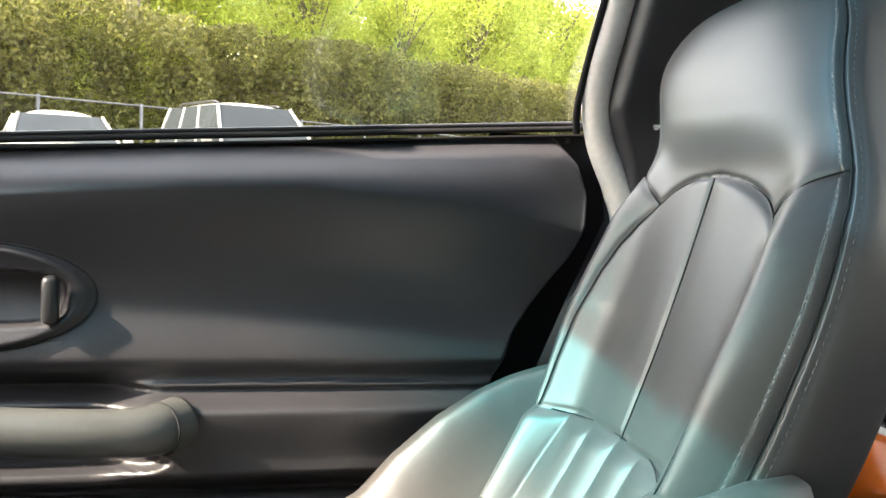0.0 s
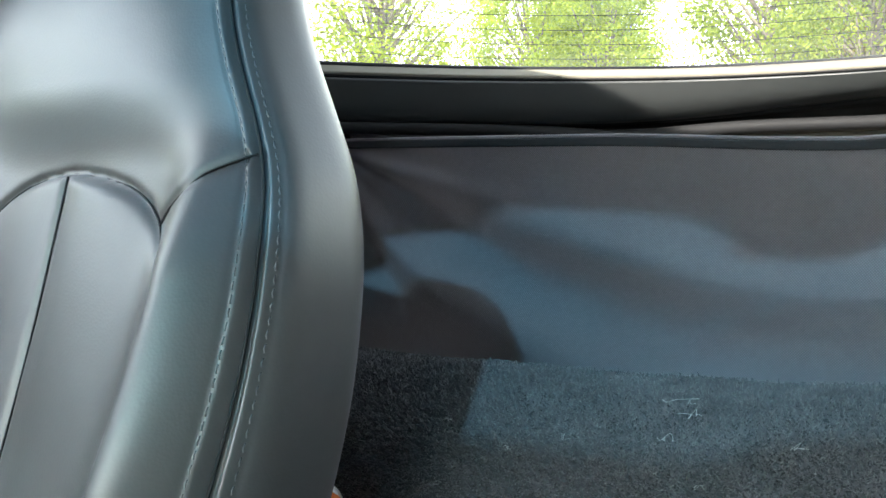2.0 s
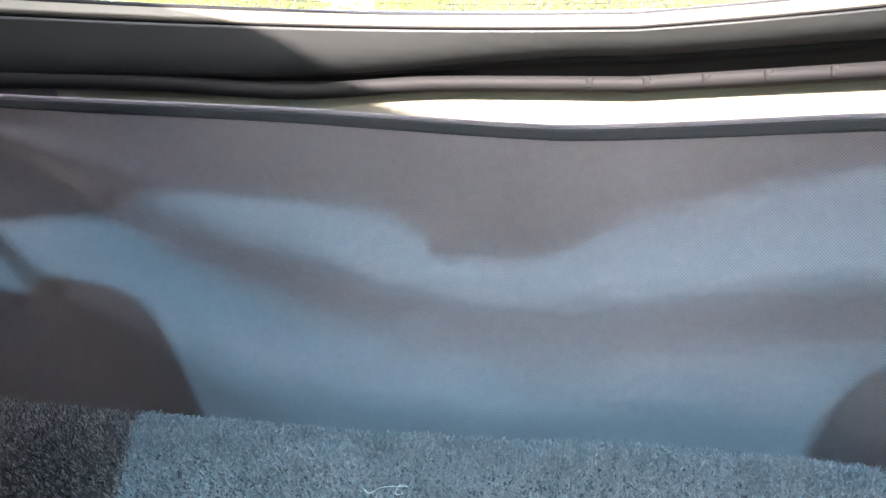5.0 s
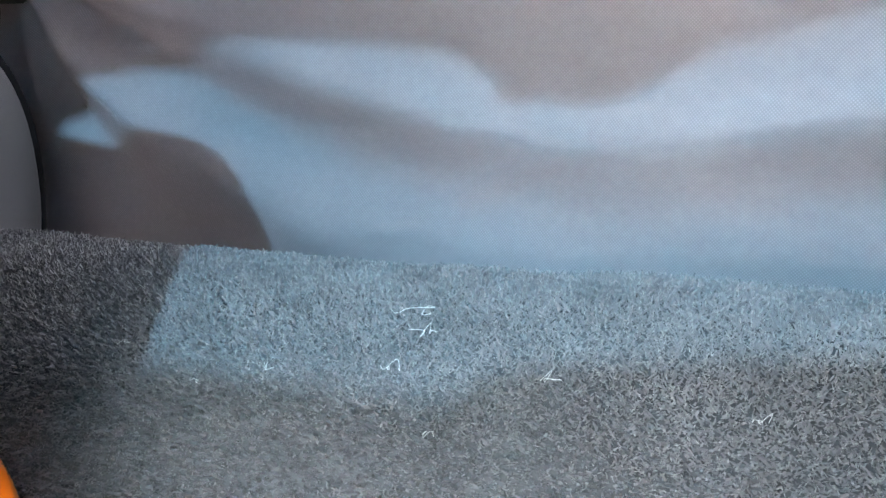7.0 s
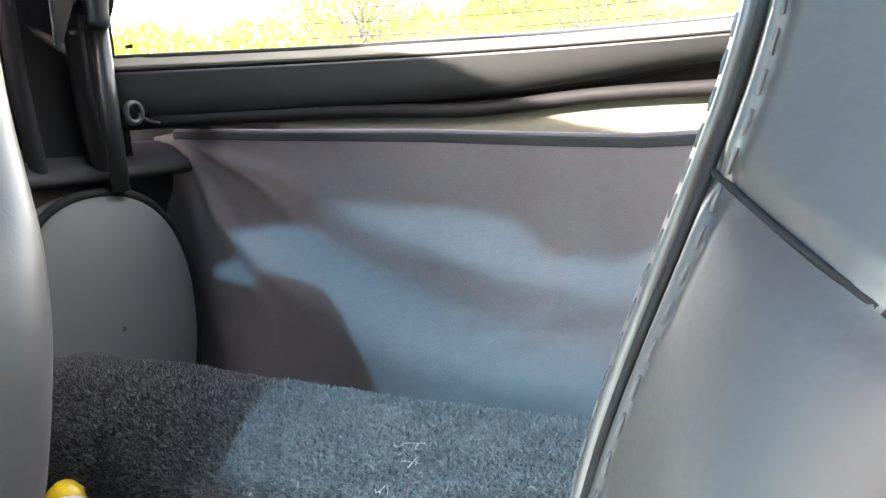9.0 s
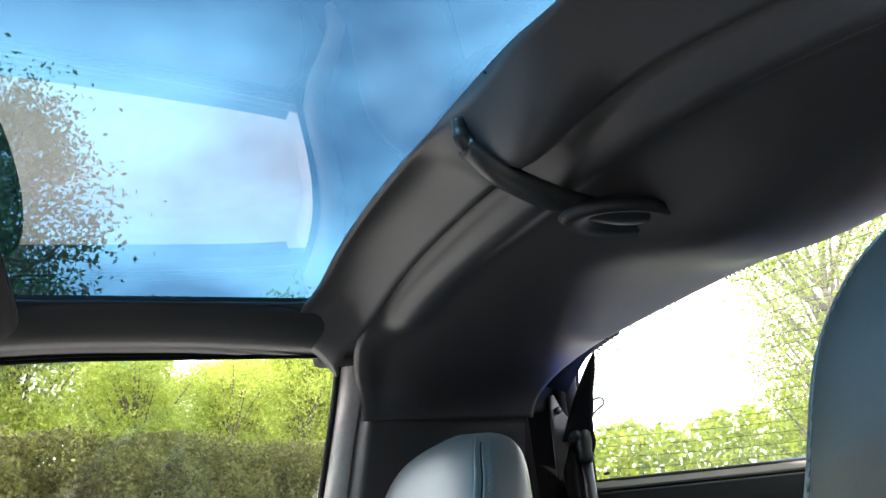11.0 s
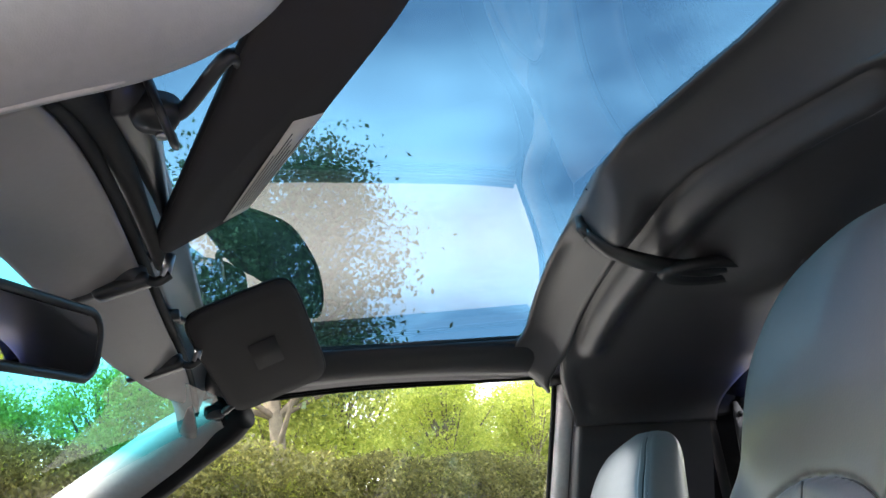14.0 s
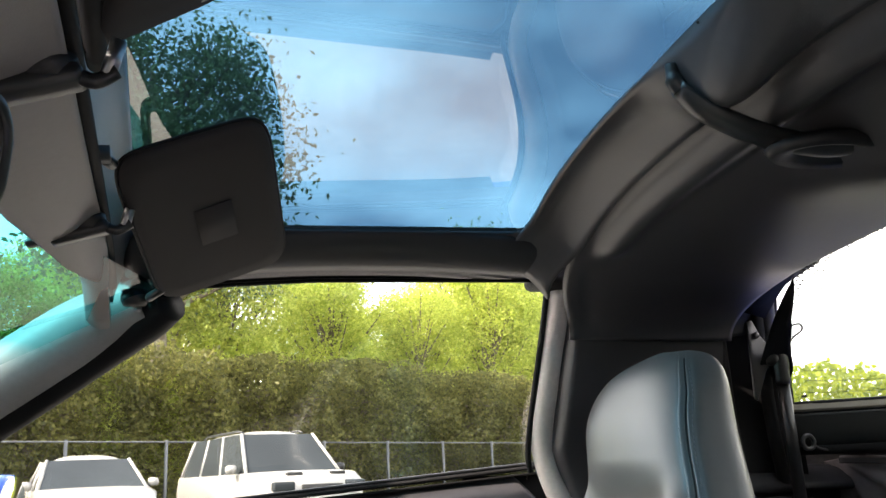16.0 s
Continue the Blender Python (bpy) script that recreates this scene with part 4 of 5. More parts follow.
def cushion(u, v):
    x = -0.262 + 0.524 * u
    y = 0.02 + 0.50 * v
    a = abs(x)
    mid, side = ramp_at(CUSHION_MID, y), ramp_at(CUSHION_SIDE, y)
    z = mid + (side - mid) * step(a, 0.135, 0.205)
    z -= (side - 0.25) * step(a, 0.215, 0.262) ** 2 * 0.75
    z -= 0.06 * step(v, 0.92, 1.0) ** 2
    if a < 0.15:
        z += 0.010 * abs(math.sin(math.pi * x / 0.053)) ** 0.55
    z -= 0.004 * math.exp(-((a - 0.150) / 0.004) ** 2)
    z += 0.0015 * noise.noise((x * 20, y * 20, 7)) + 0.0006 * noise.noise((x * 80, y * 60, 3))
    return (x, y, z)


def build_seat():
    seat = thing("car_seat", (0, 0.2, 0.2), "black leather sports seat with stitched seams and an oval insert", "car seat", "front seats")
    back = part("backrest", backrest(), LEATHER, seat, "padded leather backrest with built-in headrest")
    for L in SEAMS:
        ln = smooth_line([surf(x, z, -0.0022) for x, z in L], 60)
        part("seam", tube(ln, 0.0008, 5), SEAM, back)
    for s in (1, -1):
        for k, off in ((0, -0.0060), (1, 0.0064)):
            ln = [surf(s * (edge_u(z) * ramp_at(HW, z) + off), z, 0.0001) for z in [0.50 + 0.430 * i / 90 for i in range(91)]]
            part("stitching", stitches(ln), STITCH, back, "pale grey twin stitching")
        ln = [surf(s * edge_u(z) * ramp_at(HW, z), z, -0.0020) for z in [0.48 + 0.460 * i / 90 for i in range(91)]]
        part("seam", tube(ln, 0.0011, 5), SEAM, back)
    cu = part("cushion", sheet(110, 90, cushion), LEATHER, seat, "pleated leather seat cushion with raised bolsters")
    part("cushion_base", box((0, 0.26, 0.245), (0.44, 0.46, 0.07)), TRIM, seat, bevel=0.02)
    for s in (1, -1):
        part("side_panel", prism([(s * 0.225, -0.05, 0.22), (s * 0.225, 0.46, 0.22), (s * 0.225, 0.46, 0.27), (s * 0.225, 0.22, 0.34), (s * 0.225, 0.10, 0.45), (s * 0.225, -0.03, 0.47)], (s * 0.018, 0, 0)), TRIM, seat, bevel=0.006)
    for s in (1, -1):
        part("seat_rail", box((s * 0.16, 0.22, 0.185), (0.03, 0.50, 0.10)), METAL, seat)
    return seat


seat = build_seat()
seat.matrix_basis = pose(0.384, 0.2, 0.2)
FULL = 0.30
twin = build_seat()
twin.matrix_basis = pose(-0.424, 0.235, 0.241)
twin["label"] = "black leather driver's sports seat beside the open door"

# ---- sun visors ----
def visor(s):
    """A stowed visor under the front of the roof; s is 1 for the passenger's, -1 for the driver's."""
    vz = thing("sun_visor", (s * 0.3, 0.58, 1.09), "dark fabric-covered sun visor folded up under the roof panel" if s > 0 else "dark fabric-covered sun visor folded up, with a paper warning label", "sun visor", "sun visors")
    if s > 0:
        A, B, C, D = Vector((0.094, 0.580, 1.106)), Vector((0.500, 0.568, 1.053)), Vector((0.472, 0.402, 1.108)), Vector((0.113, 0.434, 1.168))
        P = Vector((0.525, 0.605, 1.060))
    else:
        A, B, C, D = Vector((-0.116, 0.572, 1.108)), Vector((-0.610, 0.374, 1.116)), Vector((-0.585, 0.272, 1.135)), Vector((-0.122, 0.466, 1.164))
        P = Vector((-0.475, 0.478, 1.088))

    def at(u, v):
        return A.lerp(B, u).lerp(D.lerp(C, u), v)

    n = (B - A).cross(D - A).normalized() * (1 if s > 0 else -1)
    if n.z > 0:
        n = -n
    ring = []
    for k in range(64):
        a = 2 * math.pi * k / 64
        c, sn = math.cos(a), math.sin(a)
        ring.append((0.5 + 0.5 * math.copysign(abs(c) ** 0.28, c), 0.5 + 0.5 * math.copysign(abs(sn) ** 0.28, sn)))
    V, F = [], []
    levels = [(0.0, 0.0), (0.8, -0.5), (0.965, -0.42), (1.0, 0.0), (0.965, 0.42), (0.8, 0.5), (0.0, 0.5)]
    levels[0] = (0.0, -0.5)
    for r, h in levels:
        for u, v in ring:
            V.append(at(0.5 + (u - 0.5) * r, 0.5 + (v - 0.5) * r) + n * (-h * 0.015))
    for j in range(len(levels) - 1):
        for k in range(64):
            F.append((j * 64 + k, j * 64 + (k + 1) % 64, (j + 1) * 64 + (k + 1) % 64, (j + 1) * 64 + k))
    body = part("visor_panel", (V, F), VISOR, vz)
    part("edge_piping", tube([at(0.5 + (u - 0.5), 0.5 + (v - 0.5)) for u, v in ring + ring[:1]], 0.0022, 6, False), RUBBER, vz)
    part("pivot_arm", tube(smooth_line([at(0.88 if s > 0 else 0.76, 0.10), at(0.93 if s > 0 else 0.80, -0.06), P + Vector((0, -0.02, 0.004)), P], 16), 0.006, 10), PLASTIC, vz, "black pivot arm")
    part("pivot_base", lathe([(0.018, 0.012), (0.019, 0), (0.015, -0.008), (0.001, -0.010)], 20, Matrix.Translation(P)), PLASTIC, vz)
    part("pivot_screw", lathe([(0.005, 0), (0.005, -0.003), (0.001, -0.004)], 10, Matrix.Translation(P + Vector((0.008, -0.004, -0.011)))), METAL, vz)
    part("centre_clip", join(tube([at(0.03, 0.02), at(-0.02, -0.02)], 0.006, 10), box(at(-0.03, -0.03), (0.018, 0.02, 0.012))), PLASTIC, vz)
    if s < 0:
        arm = [(x, header_y(x) - 0.030, roof_z(x) - 0.062 + 0.012 * (x / 0.6) ** 2) for x in [-0.50 + 0.32 * i / 20 for i in range(21)]]
        part("pivot_bracket", tube(arm, [0.024 - 0.017 * step(i, 2, 20) for i in range(21)], 14), PLASTIC, vz, "glossy black moulded pivot bracket")
        ring_p = [P + Vector((0.026 * math.cos(a), 0.010 * math.sin(a) - 0.004, 0.026 * math.sin(a) + 0.004)) for a in [2 * math.pi * i / 28 for i in range(29)]]
        part("pivot_ring", tube(ring_p, 0.0035, 8, False), PLASTIC, vz)
        lo = n * 0.0086
        lab = part("warning_label", ([at(0.06, 0.955) + lo, at(0.56, 0.955) + lo, at(0.56, 0.70) + lo, at(0.06, 0.70) + lo], [(0, 1, 2, 3)]), STICKER, vz, "yellowed paper warning label", solid=0.0004)
        for i in range(6):
            v0 = 0.93 - 0.036 * i
            lo2 = n * 0.0090
            e = 0.50 - 0.03 * ((i * 7) % 4)
            part("print_bar", ([at(0.10, v0) + lo2, at(e, v0) + lo2, at(e, v0 - 0.014) + lo2, at(0.10, v0 - 0.014) + lo2], [(0, 1, 2, 3)]), INK, lab)
    else:
        lo = n * 0.0086
        part("stitched_patch", ([at(0.38, 0.40) + lo, at(0.62, 0.40) + lo, at(0.62, 0.66) + lo, at(0.38, 0.66) + lo], [(0, 1, 2, 3)]), VISOR, vz, solid=0.001)
    return vz


VISOR = material("visor_fabric", (0.040, 0.037, 0.038), 0.85, 0.12, 0.4, 900, 0.2)
visor(1)
visor(-1)

# ---- inside mirror ----
rv = thing("rear_view_mirror", (-0.2, 0.68, 1.02), "black framed rear-view mirror hanging from the windscreen", "rear-view mirror")
RVM = look((-0.395, 0.606, 0.957), (-0.58, -0.4, 0.80), -7).to_4x4()


def rounded(w, h, r, n=10):
    out = []
    for cx, cy, a0 in ((w - r, h - r, 0), (-w + r, h - r, 90), (-w + r, -h + r, 180), (w - r, -h + r, 270)):
        for k in range(n + 1):
            a = radians(a0 + 90 * k / n)
            out.append((cx + r * math.cos(a), cy + r * math.sin(a)))
    return out


part("mirror_case", prism([RVM @ Vector((x, y, -0.005)) for x, y in rounded(0.137, 0.031, 0.024)], RVM.to_3x3() @ Vector((0, 0, 0.030))), PLASTIC, rv, bevel=0.006)
part("mirror_rim", tube([RVM @ Vector((x, y, -0.006)) for x, y in rounded(0.136, 0.030, 0.023) + [rounded(0.136, 0.030, 0.023)[0]]], 0.004, 8, False), PLASTIC, rv)
part("mirror_pane", prism([RVM @ Vector((x, y, -0.0075)) for x, y in rounded(0.131, 0.025, 0.019)], RVM.to_3x3() @ Vector((0, 0, 0.002))), CHROME, rv, "silvered mirror pane", smooth=False)
part("mirror_stem", tube([RVM @ Vector((0, 0, 0.02)), (-0.22, 0.68, 1.01), (-0.20, 0.70, 1.03)], 0.008, 10), PLASTIC, rv)

# ---- rear: cover cloth, hatch, side panel ----
def cover(u, v):
    """The hanging cargo cover, pulled into folds from its corner hook."""
    x = 0.690 - 1.38 * u
    hem = 0.786 + 0.005 * step(abs(x - 0.02), 0.02, 0.25) + 0.032 * abs(x - 0.02)
    ax = abs(x)
    if ax > 0.66:
        hem -= 0.2 * (ax - 0.66)
    z = hem - (hem - 0.42) * v
    y = -0.512 - 0.015 * (1 - v) * step(ax, 0.42, 0.66) - 0.02 * v - 0.018 * bump(x, 0.05, 0.11) * step(z, 0.56, 0.66)
    for s in (1, -1):
        px, pz = s * 0.655, 0.800
        dx, dz = s * (px - x), pz - z
        r = math.hypot(dx, dz)
        th = math.degrees(math.atan2(dz, max(dx, 1e-6))) if dx > 0 else 90
        k = min(1, r / 0.12) * math.exp(-max(0, r - 0.28) / 0.25)
        main = min(50, max(34, 50 - 60 * (r - 0.12)))
        y += k * (0.010 * bump(th, 14, 5) - 0.016 * bump(th, 25, 6) + 0.016 * bump(th, main, 7) - 0.012 * bump(th, main + 17, 7) + 0.008 * bump(th, 80, 8))
    lip = ramp_at([(-0.7, 0.70), (-0.2, 0.690), (-0.1, 0.675), (0.0, 0.655), (0.06, 0.650), (0.14, 0.660), (0.28, 0.690), (0.4, 0.705), (0.7, 0.72)], x)
    y += (0.013 * bump(z, lip, 0.026) - 0.011 * bump(z, lip - 0.062, 0.032)) * bump(x, -0.02, 0.46)
    y += 0.006 * bump(z, 0.535 + 0.10 * x, 0.03) * bump(x, 0.05, 0.35)
    y += 0.003 * bump((x - 0.15) * 0.5 + (z - 0.605), 0, 0.010) * bump(x, 0.15, 0.07)
    y += 0.004 * noise.noise((x * 6, z * 9, 0)) + 0.0012 * noise.noise((x * 30, z * 30, 4))
    y += 0.012 * step(u, 0.012, 0.0)
    return (x, y, z)


cv = thing("cargo_cover", (0, -0.54, 0.42), "grey woven cargo cover cloth hanging in folds behind the seats", "cargo cover")
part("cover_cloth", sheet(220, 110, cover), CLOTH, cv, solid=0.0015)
hem_line = [Vector(cover(0.02 + 0.96 * i / 80, 0.0)) + Vector((0, 0, 0.001)) for i in range(81)]
part("hem", tube(hem_line, 0.0026, 10), CLOTH, cv, "grey corded hem")
# The band's dark tone paints in shade that falls below the hem.
part("hem_shade_band", sheet(120, 4, lambda u, v: tuple(Vector(cover(0.02 + 0.96 * u, 0.024 * v)) + Vector((0, 0.0035, 0)))), HEM, cv, "dark hem band, its tone standing in for shade under the hatch", solid=0.001)
for s in (1, -1):
    cord = smooth_line([(s * 0.602, -0.437, 0.835), (s * 0.606, -0.455, 0.826), (s * 0.612, -0.50, 0.820), (s * 0.600, -0.575, 0.816)], 20)
    part("hook_cord", tube(cord, 0.0020, 8), HEM, cv, "elastic corner cord")
    part("hook_ring", tube([(s * 0.602, -0.431 + 0.010 * math.cos(a), 0.837 + 0.011 * math.sin(a)) for a in [2 * math.pi * k / 20 for k in range(21)]], 0.0035, 8, False), PLASTIC, cv)


def rim(x):
    """The rear window's lower edge: y and z by place across the car."""
    k = min(1, abs(x) / 0.633)
    return -0.86 + 0.414 * k ** 2.4, 0.897 + 0.004 * k + 0.05 * min(0.3, max(0, -x))


def shelf(y0, y1, z0, z1, n=6, curve=0.0):
    def f(u, v):
        x = -0.69 + 1.38 * u
        y, z = rim(x)
        return (x, y + y0 + (y1 - y0) * v, z + z0 + (z1 - z0) * v + curve * math.sin(math.pi * v))
    return sheet(80, n, f)


hatch = thing("rear_hatch", (0, -0.9, 0.72), "rear hatch with a heated rear window and grey inner trim", "car hatch", kind="structure")
part("hatch_ledge", shelf(0.0, 0.030, 0.0, -0.014), BEIGE, hatch, "pale lit ledge under the glass", solid=0.006)
part("hatch_groove", shelf(0.030, 0.024, -0.014, -0.019), RUBBER, hatch, solid=0.004)


def trim_low(x):
    """How far the grey trim reaches down below the glass: deep at the side, shallow in the middle."""
    return 0.042 + 0.026 * step(x, 0.02, 0.42)


def hatch_face(u, v):
    x = -0.69 + 1.38 * u
    y, z = rim(x)
    return (x, y + 0.032 - 0.010 * v - 0.014 * v ** 5, z - 0.018 - (trim_low(x) - 0.018) * v)


def hatch_under(u, v):
    x = -0.69 + 1.38 * u
    y, z = rim(x)
    return (x, y + 0.010 - 0.040 * v, z - trim_low(x) + 0.002 - (0.072 - trim_low(x)) * v - 0.003 * math.sin(3 * math.pi * v))


part("hatch_trim", sheet(80, 16, hatch_face), SILL_GREY, hatch, "smooth grey inner trim below the rear window", solid=0.006)
part("hatch_channel", sheet(80, 12, hatch_under), RUBBER, hatch, "black glossy channel under the trim", solid=0.004)
part("hatch_seal", tube([(x, rim(x)[0] + 0.002, rim(x)[1] - 0.075 - 0.010 * bump(x, 0.36, 0.09)) for x in [-0.67 + 1.34 * i / 60 for i in range(61)]], 0.009, 10), RUBBER, hatch)
for i in range(7):
    x = 0.05 - 0.062 * i
    part("clip", box((x, rim(x)[0] + 0.006, rim(x)[1] - 0.073), (0.009, 0.010, 0.012)), RUBBER, hatch, bevel=0.002)
def liner(u, v):
    x = 0.54 - 1.20 * u
    y, z = rim(x)
    return (x, y - 0.012 + 0.03 * v, z - 0.074 - 0.012 * step(x, 0.15, 0.4) - 0.24 * v)


part("cargo_liner", sheet(60, 6, liner), BEIGE, hatch, "pale liner seen under the hatch", solid=0.006)
part("cargo_back", sheet(40, 6, lambda u, v: (-0.70 + 1.40 * u, rim(-0.70 + 1.40 * u)[0] - 0.16, 0.45 + 0.42 * v)), CARPET, hatch, "dark back wall of the cargo bay", solid=0.01)
for s in (1, -1):
    part("cargo_side_wall", box((s * 0.715, -0.80, 0.66), (0.012, 0.80, 0.46)), CARPET, hatch, "dark carpeted side of the cargo bay")
part("cargo_floor", sheet(20, 10, lambda u, v: (-0.7 + 1.4 * u, -0.60 - 0.7 * v, 0.47 + 0.12 * v)), CARPET, hatch, solid=0.01)


def rear_pane(u, v):
    x = (-0.66 + 1.32 * u)
    y, z = rim(x)
    top = Vector((x * 0.97, -0.34 - 0.03 * (x / 0.6) ** 2, roof_z(x * 0.97) - 0.055 - 0.06 * (abs(x) / 0.66) ** 3))
    return tuple(Vector((x, y, z - 0.004)).lerp(top, v) + Vector((0, -0.02, 0.02)) * math.sin(math.pi * v))


pane = part("rear_glass", sheet(60, 24, rear_pane), REAR_GLASS, hatch, "heated rear window glass")
pane.visible_shadow = False
WIRE_RISE = rear_pane(0.5, 1)[2] - rear_pane(0.5, 0)[2]
for i in range(17):
    v = 0.045 + 0.048 * i
    ln = []
    for k in range(81):
        uu = 0.03 + 0.94 * k / 80
        tall = Vector(rear_pane(uu, 1)).z - Vector(rear_pane(uu, 0)).z
        vv = v * WIRE_RISE / tall
        if vv < 0.93:
            ln.append(Vector(rear_pane(uu, vv)) + Vector((0, 0.004, 0)))
    part("heating_wire", tube(ln, 0.0004, 5, False), SEAM, hatch)
part("glass_border", tube([Vector(rear_pane(k / 60, 0)) + Vector((0, 0.003, 0.002)) for k in range(61)], 0.0055, 8), RUBBER, hatch)
dots = []
for r in range(9):
    for c in range(150):
        u, v = 0.03 + 0.94 * (c + 0.5 * (r % 2)) / 150, 0.985 - 0.022 * r
        p = Vector(rear_pane(u, v)) + Vector((0, 0.003, -0.001))
        q = Vector(rear_pane(u, v - 0.004)) - Vector(rear_pane(u, v))
        s = 0.0030 * (1 - r / 11)
        q = q.normalized() * s
        w = Vector((s, 0, 0))
        dots.append(([p - w - q, p + w - q, p + w + q, p - w + q], [(0, 1, 2, 3)]))
fr = part("dot_border", join(*dots), SEAM, hatch, "printed dot border", smooth=False, fix=False)
fr["kind"] = "stuff"
part("mark", box(Vector(rear_pane(0.985, 0.12)) + Vector((-0.03, 0.006, 0.0)), (0.014, 0.001, 0.004)), SEAM, hatch)

EDGE = [(0.0, 0.010), (0.3, 0.013), (0.5, 0.025), (0.7, 0.040), (0.8, 0.055), (0.9, 0.085), (1.0, 0.14)]
for s in (1, -1):
    side = thing("hatch_side", (s * 0.64, -0.42, 0.80), "dark rubber-sealed side of the hatch opening", "hatch surround", kind="structure")
    for k, (dx, dy, r) in enumerate(((0.034, 0.060, 0.010), (0.030, -0.010, 0.011), (0.036, -0.030, 0.016))):
        pts = smooth_line([(s * (0.535 + dx), -0.345 + dy, 1.105), (s * (0.575 + dx), -0.36 + dy, 1.06), (s * (0.600 + dx), -0.375 + dy, 0.98), (s * (0.612 + dx), -0.385 + dy, 0.88), (s * (0.616 + dx), -0.392 + dy, 0.82), (s * (0.62 + dx), -0.40 + dy, 0.77)], 40)
        part("seal" if k != 2 else "side_channel", tube(pts, r, 12), RUBBER if k < 2 else TRIM, side)
    part("side_fill", sheet(16, 16, lambda u, v: (s * (0.662 + 0.010 * math.sin(math.pi * u) - 0.07 * step(v, 0.65, 1.0)), -0.265 - (0.195 - 0.06 * v * v) * u, 0.775 + 0.330 * v)), RUBBER, side, solid=0.01)
    part("side_glass_edge", sheet(30, 6, lambda u, v: tuple(Vector(rear_pane(0.5 + s * (0.5 - v * ramp_at(EDGE, u)), u)) + Vector((-s * 0.003, 0.006, 0)))), RUBBER, side, "black printed edge of the glass", solid=0.002)
    part("corner_fill", sheet(24, 6, lambda u, v: tuple(Vector(halo(0.5 + s * (0.345 + 0.155 * u), 1.0)) + Vector((s * (0.004 + 0.030 * v), 0.004 - 0.060 * v, 0.006 + 0.010 * v)))), RUBBER, side, solid=0.004)
    strut = thing("gas_strut", (s * 0.60, -0.40, 0.75), "black gas strut holding the hatch, on a bolted bracket", "gas strut", "hatch struts")
    part("rod", tube([(s * 0.603, -0.398, 0.985), (s * 0.608, -0.404, 0.87)], 0.0065, 10), PLASTIC, strut)
    part("cylinder", tube([(s * 0.607, -0.403, 0.935), (s * 0.617, -0.413, 0.750)], 0.0105, 14), PLASTIC, strut)
    part("end_socket", lathe([(0.001, -0.050), (0.0125, -0.049), (0.0135, -0.042), (0.0125, -0.034), (0.014, -0.020), (0.0135, -0.002), (0.009, 0.010), (0.001, 0.013)], 16, pose(s * 0.602, -0.400, 0.980)), PLASTIC, strut)
    part("bracket", prism([(s * 0.607, -0.352, 1.035), (s * 0.607, -0.362, 1.038), (s * 0.607, -0.374, 1.012), (s * 0.607, -0.392, 0.988), (s * 0.607, -0.396, 0.972), (s * 0.607, -0.378, 0.955), (s * 0.607, -0.356, 0.905), (s * 0.607, -0.350, 0.910)], (s * 0.005, 0, 0)), PLASTIC, strut, "dark bolted bracket plate", bevel=0.002)
    part("ball_stud", lathe([(0.001, -0.012), (0.007, -0.010), (0.011, -0.003), (0.011, 0.004), (0.006, 0.010), (0.001, 0.012)], 14, pose(s * 0.601, -0.385, 0.972, 0, 90, 0)), PLASTIC, strut)
    part("bolt", lathe([(0.006, 0), (0.006, 0.006), (0.001, 0.007)], 6, pose(s * 0.606, -0.363, 1.012, 0, -90 * s, 0)), PLASTIC, strut)
    part("wire_loop", tube(smooth_line([(s * 0.590, -0.405, 0.985), (s * 0.586, -0.420, 1.005), (s * 0.575, -0.430, 1.015), (s * 0.57, -0.425, 1.024), (s * 0.575, -0.412, 1.022), (s * 0.585, -0.402, 1.010)], 24), 0.0018, 6), GRILLE, strut, "grey wire loop")
    panel2 = thing("speaker_panel", (s * 0.66, -0.40, 0.45), "grey rounded speaker grille in the dark side panel", "speaker panel", "rear speakers")
    part("side_panel", sheet(30, 24, lambda u, v: (s * (0.700 - 0.02 * bump(v, 0.9, 0.15)), -0.20 - 0.42 * u, 0.42 + 0.38 * v)), TRIM, panel2, solid=0.01)
    G = []
    ring = [(math.copysign(abs(math.cos(a)) ** 0.85, math.cos(a)), math.copysign(abs(math.sin(a)) ** 0.85, math.sin(a))) for a in [2 * math.pi * k / 56 for k in range(56)]]
    V, F = [], []
    for r, h in ((1.02, -0.055), (1.0, 0.012), (0.99, 0.022), (0.93, 0.028), (0.6, 0.036), (0.25, 0.040), (0.02, 0.041)):
        for c, sn in ring:
            V.append((s * (0.645 - h), -0.388 + 0.112 * c * r, 0.595 + 0.152 * sn * r))
    for j in range(6):
        for k in range(56):
            F.append((j * 56 + k, j * 56 + (k + 1) % 56, (j + 1) * 56 + (k + 1) % 56, (j + 1) * 56 + k))
    part("grille", (V, F), GRILLE, panel2, "domed perforated grille")
    part("grille_rim", tube([(s * 0.628, -0.388 + 0.115 * c, 0.595 + 0.155 * sn) for c, sn in ring + ring[:1]], 0.0055, 8, False), RUBBER, panel2)
    part("shelf_trim", sheet(20, 8, lambda u, v: (s * (0.640 + 0.055 * v), -0.24 - 0.30 * u, 0.785 + 0.012 * v - 0.02 * (1 - v) ** 2)), HEM, panel2, solid=0.012)

